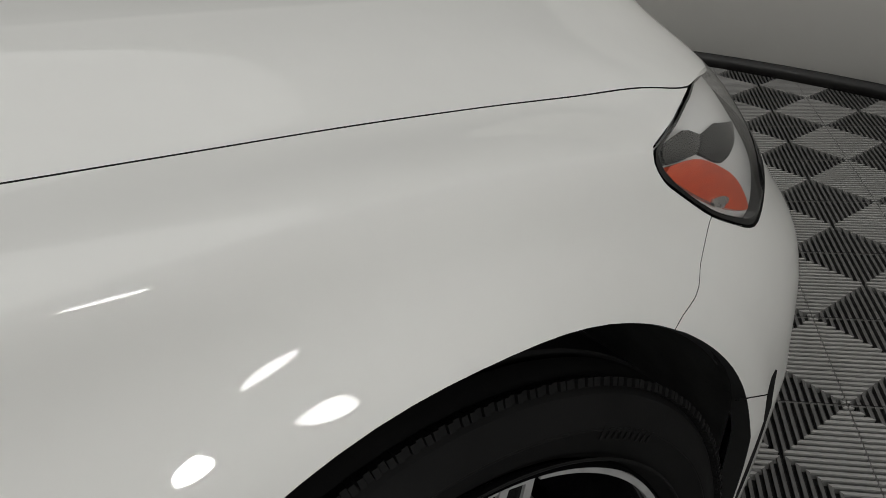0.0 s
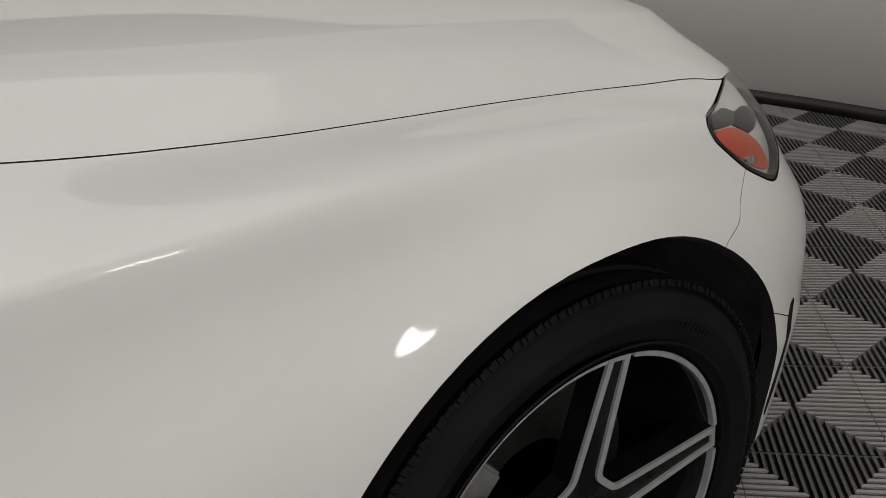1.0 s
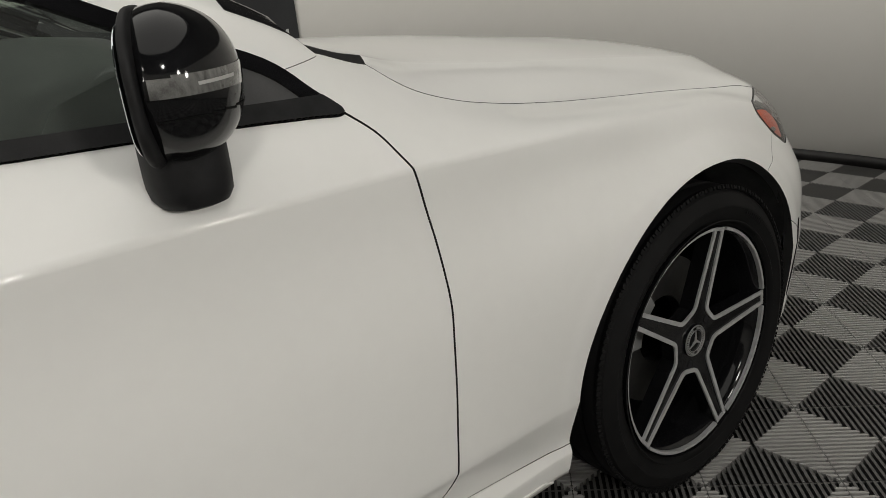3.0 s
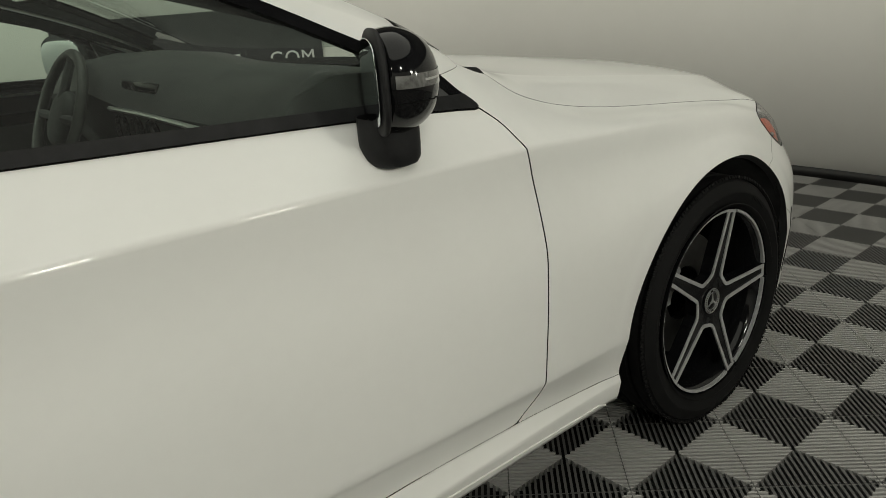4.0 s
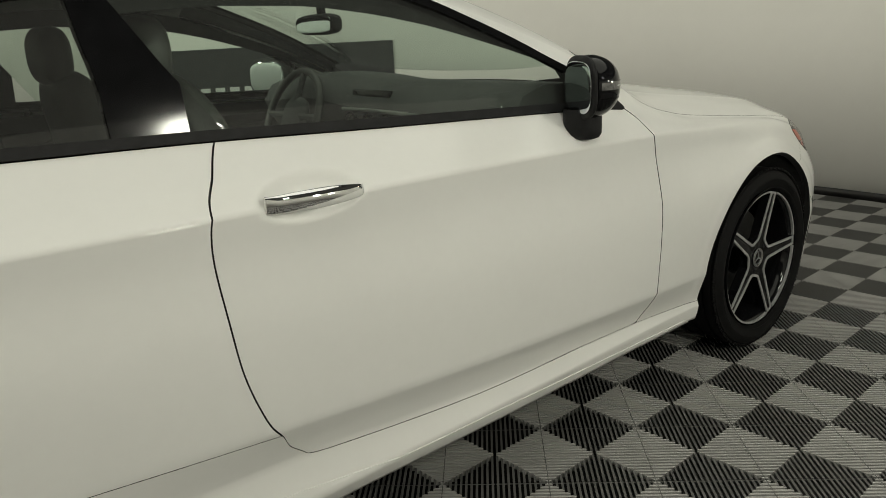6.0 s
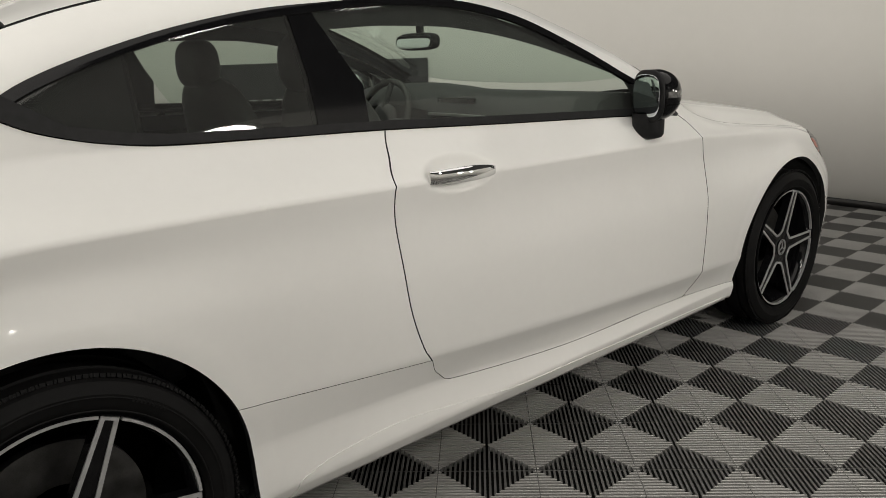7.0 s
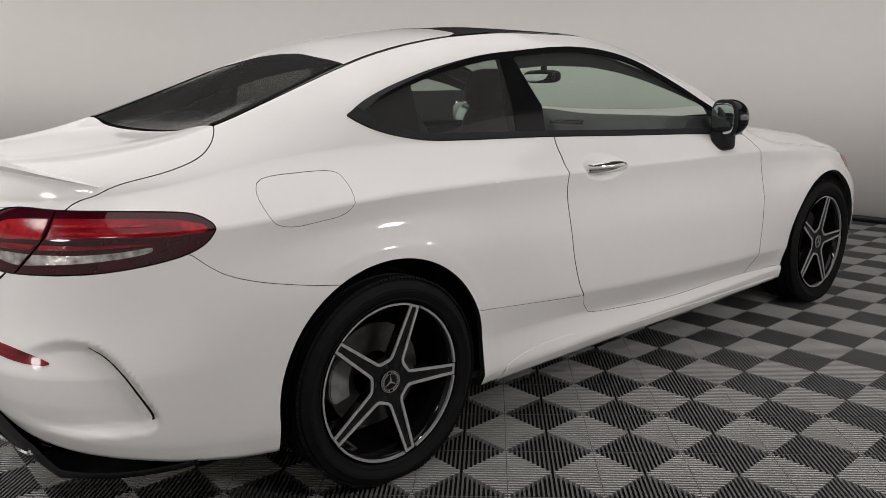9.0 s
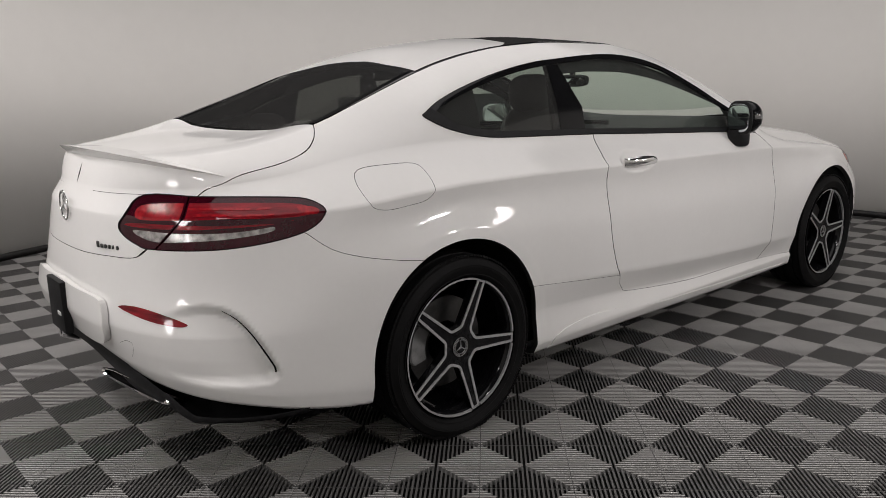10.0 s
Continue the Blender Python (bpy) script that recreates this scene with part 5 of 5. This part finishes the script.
def cabin():
    bm = superball((-2.62, 0, .50), (.28, .60, .12), 3.4)
    bench = part("rear_bench", bm, LEATHER, CAR, "dark leather rear bench")
    bm = superball((0, 0, 0), (.08, .58, .29), 3.4)
    bmesh.ops.transform(bm, matrix=pose(-2.80, 0, .78, 0, -24), verts=bm.verts)
    part("bench_back", bm, LEATHER, bench)
    for s in (-1, 1):
        part("rear_headrest", superball((-2.90, .33 * s, 1.06), (.04, .13, .05), 2.8), LEATHER, bench)
    bm = bmesh.new()
    boxed(bm, (-3.25, -.6, 1.0), (-2.86, .6, 1.02), .008)
    part("parcel_shelf", bm, DASH, CAR)
    # dashboard: a swept section across the cabin
    prof = [(-.70, 1.0), (-.84, 1.02), (-.98, 1.025), (-1.06, 1.0), (-1.10, .94), (-1.06, .86), (-1.0, .75), (-.98, .60), (-.70, .60)]
    v, f = [], []
    ys = np.linspace(-.70, .70, 15)
    for y in ys:
        hump = .025 * math.exp(-((y - .37) / .2) ** 2)
        v += [(px, y * (1 - .06 * (px + .70) * -0), pz + (hump if pz > .9 else 0)) for px, pz in prof]
    k = len(prof)
    for i in range(len(ys) - 1):
        f += [(i * k + q, i * k + q + 1, (i + 1) * k + q + 1, (i + 1) * k + q) for q in range(k - 1)]
    f += [tuple(range(k)), tuple(range((len(ys) - 1) * k, len(ys) * k))]
    dash = part("dashboard", bm_of(v, f), DASH, CAR, "dark soft dashboard with silver trim")
    part("dash_trim", tube([(-1.106, y, .925 + .012 * math.cos(y * 3)) for y in np.linspace(-.68, .12, 12)], .006), SILVER, dash)
    bm = bmesh.new()
    boxed(bm, (-1.075, -.12, .93), (-1.06, .10, 1.0), .006, Matrix.Translation((0, 0, 0)))
    part("dash_screen", bm, GLOSS_BLACK, dash)
    for y in (-.11, -.01, .09):
        v, f = revolve([(.034, 0), (.04, -.006), (.034, -.012), (.026, -.004)], 24, closed=True)
        bm = bm_of([(b, a + y, c + .885) for a, b, c in v], f)
        bmesh.ops.translate(bm, verts=bm.verts, vec=(-1.088, 0, 0))
        part("air_vent", bm, GLOSS_BLACK, dash)
    wheel_m = pose(-1.165, .37, .905, 0, -66)
    steer = part("steering_wheel", bm_of(*(lambda q: ([(a, c, b) for a, b, c in q[0]], q[1]))(revolve([(.170 + .014 * math.cos(t), .014 * math.sin(t)) for t in np.linspace(0, 2 * math.pi, 11)[:-1]], 48, closed=True))), LEATHER, CAR, "dark leather steering wheel", wheel_m)
    part("wheel_hub", superball((0, 0, -.01), (.075, .075, .025), 2.6), DASH, steer)
    for a, b in (((0, .05, 0), (0, .165, 0)), ((0, -.05, 0), (0, -.165, 0)), ((.04, 0, 0), (.16, 0, 0))):
        part("wheel_spoke", tube([a, b], .012), DASH, steer)
    bm = bmesh.new()
    boxed(bm, (-1.75, -.11, .55), (-1.0, .11, .80), .03, None, 3)
    part("centre_console", bm, DASH, CAR)
    # door cards follow the inside of the shell below the windows
    i0, i1 = np.argmin(np.abs(GRID[:, 60, 0] + 2.42)), np.argmin(np.abs(GRID[:, 60, 0] + .80))
    sub = GRID[i0:i1:6, 30:81:3] + np.array([0, .055, 0])
    nu, nv = sub.shape[:2]
    me = mesh_of("door_card", sub.reshape(-1, 3), [(i * nv + j, i * nv + j + 1, (i + 1) * nv + j + 1, (i + 1) * nv + j) for i in range(nu - 1) for j in range(nv - 1)], DASH)
    for s in (1, -1):
        o = child("door_card", me, CAR, "dark door card")
        o.scale = (1, s, 1)
    # headliner under the roof and pillar trims
    u0, u1 = np.argmin(np.abs(GRID[:, 110, 0] + 2.66)), np.argmin(np.abs(GRID[:, 110, 0] + 1.40))
    sub = GRID[u0:u1:6, 97::3] - NORMAL[u0:u1:6, 97::3] * .035
    nu, nv = sub.shape[:2]
    me = mesh_of("headliner", sub.reshape(-1, 3), [(i * nv + j, i * nv + j + 1, (i + 1) * nv + j + 1, (i + 1) * nv + j) for i in range(nu - 1) for j in range(nv - 1)], HEADLINER)
    for s in (1, -1):
        o = child("headliner", me, CAR)
        o.scale = (1, s, 1)
    d0, d1 = np.argmin(np.abs(GRID[:, 107, 0] + 3.2)), np.argmin(np.abs(GRID[:, 107, 0] + .72))
    ahead = np.argmin(np.abs(GRID[:, 107, 0] + 2.1))
    behind = np.argmin(np.abs(GRID[:, 107, 0] + 2.52))
    for u0, u1, v0 in ((ahead, d1, 94), (d0, behind, 81)):
        sub = GRID[u0:u1:4, v0:99:2] - NORMAL[u0:u1:4, v0:99:2] * .030
        nu, nv = sub.shape[:2]
        me = mesh_of("pillar_lining", sub.reshape(-1, 3), [(i * nv + j, i * nv + j + 1, (i + 1) * nv + j + 1, (i + 1) * nv + j) for i in range(nu - 1) for j in range(nv - 1)], LINING)
        for s in (1, -1):
            o = child("pillar_lining", me, CAR)
            o.scale = (1, s, 1)
    sub = GRID[d0:d1:4, 97:109:2] - NORMAL[d0:d1:4, 97:109:2] * .016
    nu, nv = sub.shape[:2]
    me = mesh_of("pillar_trim", sub.reshape(-1, 3), [(i * nv + j, i * nv + j + 1, (i + 1) * nv + j + 1, (i + 1) * nv + j) for i in range(nu - 1) for j in range(nv - 1)], DASH)
    for s in (1, -1):
        o = child("pillar_trim", me, CAR)
        o.scale = (1, s, 1)
    mirror = part("inner_mirror", superball((-1.245, 0, 1.218), (.022, .115, .032), 3.4), MATT_BLACK, CAR, "black interior mirror", pose(0, 0, 0))
    part("inner_mirror_glass", superball((-1.268, 0, 1.218), (.002, .105, .026), 4), MIRROR, mirror)
    part("inner_mirror_stem", superball((-1.235, 0, 1.262), (.012, .016, .026), 2.6), MATT_BLACK, mirror)
    for s in (-1, 1):
        part("seat_belt", tube([(-2.13, .63 * s, 1.22), (-2.09, .64 * s, .95), (-2.05, .64 * s, .6)], .012, 6), MATT_BLACK, CAR, "black seat belt strap")


cabin()

# ---- the booth: round wall, baseboard, ceiling with lamps, ribbed tile floor ----
def ring_wall(name, r0, r1, z0, z1, mat, n=160, label="", category=""):
    profile = [(r0, z0), (r0, z1), (r1, z1), (r1, z0)]
    verts, faces = [], []
    for i in range(n):
        a = 2 * math.pi * i / n
        verts += [(ROOM[0] + r * math.cos(a), ROOM[1] + r * math.sin(a), z) for r, z in profile]
    for i in range(n):
        j = (i + 1) % n
        faces += [(i * 4 + q, i * 4 + (q + 1) % 4, j * 4 + (q + 1) % 4, j * 4 + q) for q in range(4)]
    me = mesh_of(name, verts, faces, mat, smooth_faces=False)
    ob = tagged(new(name, me), label, category, kind="structure")
    for p in me.polygons:
        p.use_smooth = abs(p.normal.z) < .5
    return ob


ring_wall("wall", ROOM_R, ROOM_R + .12, -.05, WALL_H, WALL, label="curved off-white painted booth wall", category="wall")
ring_wall("wall_upper", ROOM_R + .02, ROOM_R + .12, WALL_H, ROOM_H, CEILING, label="dark space above the booth wall", category="wall")
ring_wall("baseboard", ROOM_R - .018, ROOM_R - .002, 0, .052, BASE, label="dark low baseboard along the curved wall", category="baseboard")


def disc(name, r, z, mat, down, label, category):
    n = 96
    verts = [(ROOM[0] + r * math.cos(2 * math.pi * i / n), ROOM[1] + r * math.sin(2 * math.pi * i / n), zz) for zz in (z, z + .1) for i in range(n)]
    faces = [tuple(range(n))[::-1], tuple(range(n, 2 * n))] + [(i, (i + 1) % n, (i + 1) % n + n, i + n) for i in range(n)]
    return tagged(new(name, mesh_of(name, verts, faces, mat, smooth_faces=False)), label, category, kind="structure")


disc("ceiling", ROOM_R + .12, ROOM_H, CEILING, True, "plain dark painted booth ceiling", "ceiling")
floor = disc("floor", ROOM_R + .12, -.118, PIT, False, "ribbed grey plastic floor tiles with lit and shaded diamonds coloured in", "floor")

LAMP_GLOW = glowing("lamp_diffuser", (1.0, .96, .90), 16.0)


def ceiling_lamp(m):
    lamp = thing("ceiling_lamp", "unseen round white lamp with a glowing diffuser by the wall", "lamp", "lamps round the booth", m)
    v, f = revolve([(.0, .07), (.12, .065), (.19, .05), (.205, .04), (.205, .0), (.185, -.004), (.183, .01)], 40)
    part("housing", bm_of([(a, c, b) for a, b, c in v], f), SILVER, lamp)
    bm = bmesh.new()
    bmesh.ops.create_circle(bm, cap_ends=True, segments=40, radius=.184)
    part("diffuser", bm, LAMP_GLOW, lamp, m=pose(0, 0, .004, 180))
    part("bracket", tube([(0, 0, .06), (0, -.02, .12), (0, -.10, .24)], .012), SILVER, lamp)
    return lamp


for turn, high, watt, aim, aim_high in LAMPS:
    eye = Vector((ROOM[0] + LAMP_OUT * math.cos(radians(turn)), ROOM[1] + LAMP_OUT * math.sin(radians(turn)), high))
    goal = Vector((ROOM[0] + ROOM_R * math.cos(radians(aim)), ROOM[1] + ROOM_R * math.sin(radians(aim)), aim_high))
    at = look(eye, goal)
    ceiling_lamp(at)
    light = bpy.data.lights.new("lamp_light", "AREA")
    light.shape, light.size, light.energy, light.color = "DISK", .36, watt, (1.0, .955, .89)
    lob = new("lamp_light", light)
    lob.matrix_basis = at @ pose(0, 0, -.012)


def light_cloth():
    """A round lit cloth in a slim ring, hung under the ceiling; added for soft overhead light."""
    at = Matrix.Translation((*ROOM, CLOTH_Z))
    top = thing("light_cloth", "round glowing white cloth added unseen above the car as soft overhead light", "lamp", m=at)
    v, f = revolve([(CLOTH_R, -.02), (CLOTH_R + .06, -.02), (CLOTH_R + .06, .12), (0, .12), (0, .10), (CLOTH_R, .10)], 96)
    part("frame", bm_of([(a, c, b) for a, b, c in v], f), MATT_BLACK, top)
    bm = bmesh.new()
    bmesh.ops.create_circle(bm, cap_ends=True, segments=96, radius=CLOTH_R)
    part("cloth", bm, glowing("lit_cloth", (1.0, .96, .90), CLOTH_GLOW), top)
    for k in range(6):
        x, y = polar(CLOTH_R + .03, 60 * k)
        part("hanger", tube([(x, y, .1), (x, y, ROOM_H - CLOTH_Z)], .004, 6), SILVER, top)


light_cloth()

# one tile: square rings of ribs round its middle, coloured lit and shaded by turns, cut by a seam along both axes
P_TILE, A_TILE, O_TILE = .2862, -43.54, (-.017, -1.314)


def tile_mesh():
    verts, faces, tone = [], [], []
    pitch = P_TILE / 20
    rib, deep = pitch * .23, .018

    def bar(quad, foot, dark):
        k = len(verts)
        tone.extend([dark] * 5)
        verts.extend([(x, y, 0) for x, y in quad] + [(x, y, -deep) for x, y in foot])
        faces.append((k, k + 1, k + 2, k + 3))
        faces.extend([(k + i, k + 4 + i, k + 4 + (i + 1) % 4, k + (i + 1) % 4) for i in range(4)])

    for i in range(10):
        r = pitch * (i + .5)
        a, b = r - rib, r + rib
        g = .0012
        for turn in range(4):
            c, s = (1, 0, -1, 0)[turn], (0, 1, 0, -1)[turn]
            for side in (1, -1):
                a2, b2 = a + rib * .8, b - rib * .8
                quad = [(g * side, -b), (b * side, -b), (a * side, -a), (g * side, -a)]
                foot = [(g * side, -b2), (b2 * side, -b2), (a2 * side, -a2), (g * side, -a2)]
                if side < 0:
                    quad, foot = quad[::-1], foot[::-1]
                spin = lambda q: [(c * x - s * y, s * x + c * y) for x, y in q]
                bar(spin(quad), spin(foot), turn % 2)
    # low ties that hold the ribs together
    for turn in range(2):
        t0, t1, h = .0022, P_TILE / 2 - .001, -.0035
        for sgn in (1, -1):
            q = [(t0 * 0 - .0022, sgn * .004), (.0022, sgn * .004), (.0022, sgn * t1), (-.0022, sgn * t1)]
            if sgn < 0:
                q = q[::-1]
            if turn:
                q = [(-y, x) for x, y in q]
            k = len(verts)
            verts.extend([(x, y, h) for x, y in q])
            faces.append((k, k + 1, k + 2, k + 3))
            tone.append(1)
    return verts, faces, tone


def floor_tiles():
    verts, faces, tone = tile_mesh()
    one = mesh_of("tile", verts, faces, TILE_LIT, smooth_faces=False)
    one.materials.append(TILE_SHADED)
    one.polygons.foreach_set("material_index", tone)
    ang = radians(A_TILE)
    a, b = Vector((math.cos(ang), math.sin(ang), 0)) * P_TILE, Vector((-math.sin(ang), math.cos(ang), 0)) * P_TILE
    near, rest = [], []
    for i in range(-30, 30):
        for j in range(-30, 30):
            p = Vector((*O_TILE, 0)) + a * i + b * j
            if (p.x - ROOM[0]) ** 2 + (p.y - ROOM[1]) ** 2 > (ROOM_R + .1) ** 2:
                continue
            (near if -2.75 < p.y < -.35 else rest).append(p)
    near.sort(key=lambda p: abs(p.y + 1.35) + .22 * abs(p.x + 1.4))
    rest += near[300:]
    turn = Matrix.Rotation(ang, 4, "Z")
    for p in near[:300]:
        ob = new("tile", one)
        ob.parent = floor
        ob.matrix_basis = Matrix.Translation(p + Vector((0, 0, random.uniform(-.0006, .0)))) @ turn
    base, fs = np.array(verts), np.array([f for f in faces])
    r = np.array(turn.to_3x3())
    allv = np.concatenate([base @ r.T + np.array(p) for p in rest])
    allf = np.concatenate([fs + k * len(base) for k in range(len(rest))])
    me = bpy.data.meshes.new("tile_field")
    me.from_pydata(allv.tolist(), [], allf.tolist())
    me.materials.append(TILE_LIT)
    me.materials.append(TILE_SHADED)
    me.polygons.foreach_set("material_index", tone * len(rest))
    ob = new("tile_field", me)
    ob.parent = floor
    tagged(ob, kind="stuff")


# ---- dark banner on the wall behind the car ----
def banner():
    top = thing("wall_banner", "charcoal wall banner with a row of white letters", "banner")
    a0, a1, z0, z1, r = radians(46.5), radians(71.2), .63, 1.12, ROOM_R - .012
    n = 24
    verts, faces = [], []
    for i in range(n + 1):
        a = a0 + (a1 - a0) * i / n
        for rr in (r, r - .008):
            for z in (z0, z1):
                verts.append((ROOM[0] + rr * math.cos(a), ROOM[1] + rr * math.sin(a), z))
    for i in range(n):
        k, j = i * 4, i * 4 + 4
        faces += [(k, j, j + 1, k + 1), (k + 2, k + 3, j + 3, j + 2), (k + 1, j + 1, j + 3, k + 3), (k, k + 2, j + 2, j)]
    faces += [(0, 1, 3, 2), (n * 4, n * 4 + 2, n * 4 + 3, n * 4 + 1)]
    part("sheet", bm_of(verts, faces), BANNER, top)

    def letter(a, text):
        c = bpy.data.curves.new("letter", "FONT")
        c.body, c.size, c.extrude, c.align_x = text, .135, .001, "CENTER"
        o = bpy.data.objects.new("letter", c)
        scene.collection.objects.link(o)
        bpy.context.view_layer.update()
        me = bpy.data.meshes.new_from_object(o.evaluated_get(bpy.context.evaluated_depsgraph_get()))
        bpy.data.objects.remove(o)
        me.materials.clear()
        me.materials.append(LETTER)
        rr = r - .0105
        child("letter", me, top, m=pose(ROOM[0] + rr * math.cos(a), ROOM[1] + rr * math.sin(a), z0 + .095, 90, 0, math.degrees(a) + 270))

    for k, ch in enumerate(".COM"):
        letter(radians(52.6 - 1.55 * k), ch)
    for k in range(9):          # unread part of the line: plain bars
        a = radians(55.0 + 1.55 * k)
        bm = bmesh.new()
        boxed(bm, (-.036, -.0012, 0), (.036, .0012, .095))
        rr = r - .0105
        part("letter_bar", bm, LETTER, top, m=pose(ROOM[0] + rr * math.cos(a), ROOM[1] + rr * math.sin(a), z0 + .095, 0, 0, math.degrees(a) + 270))


banner()
floor_tiles()
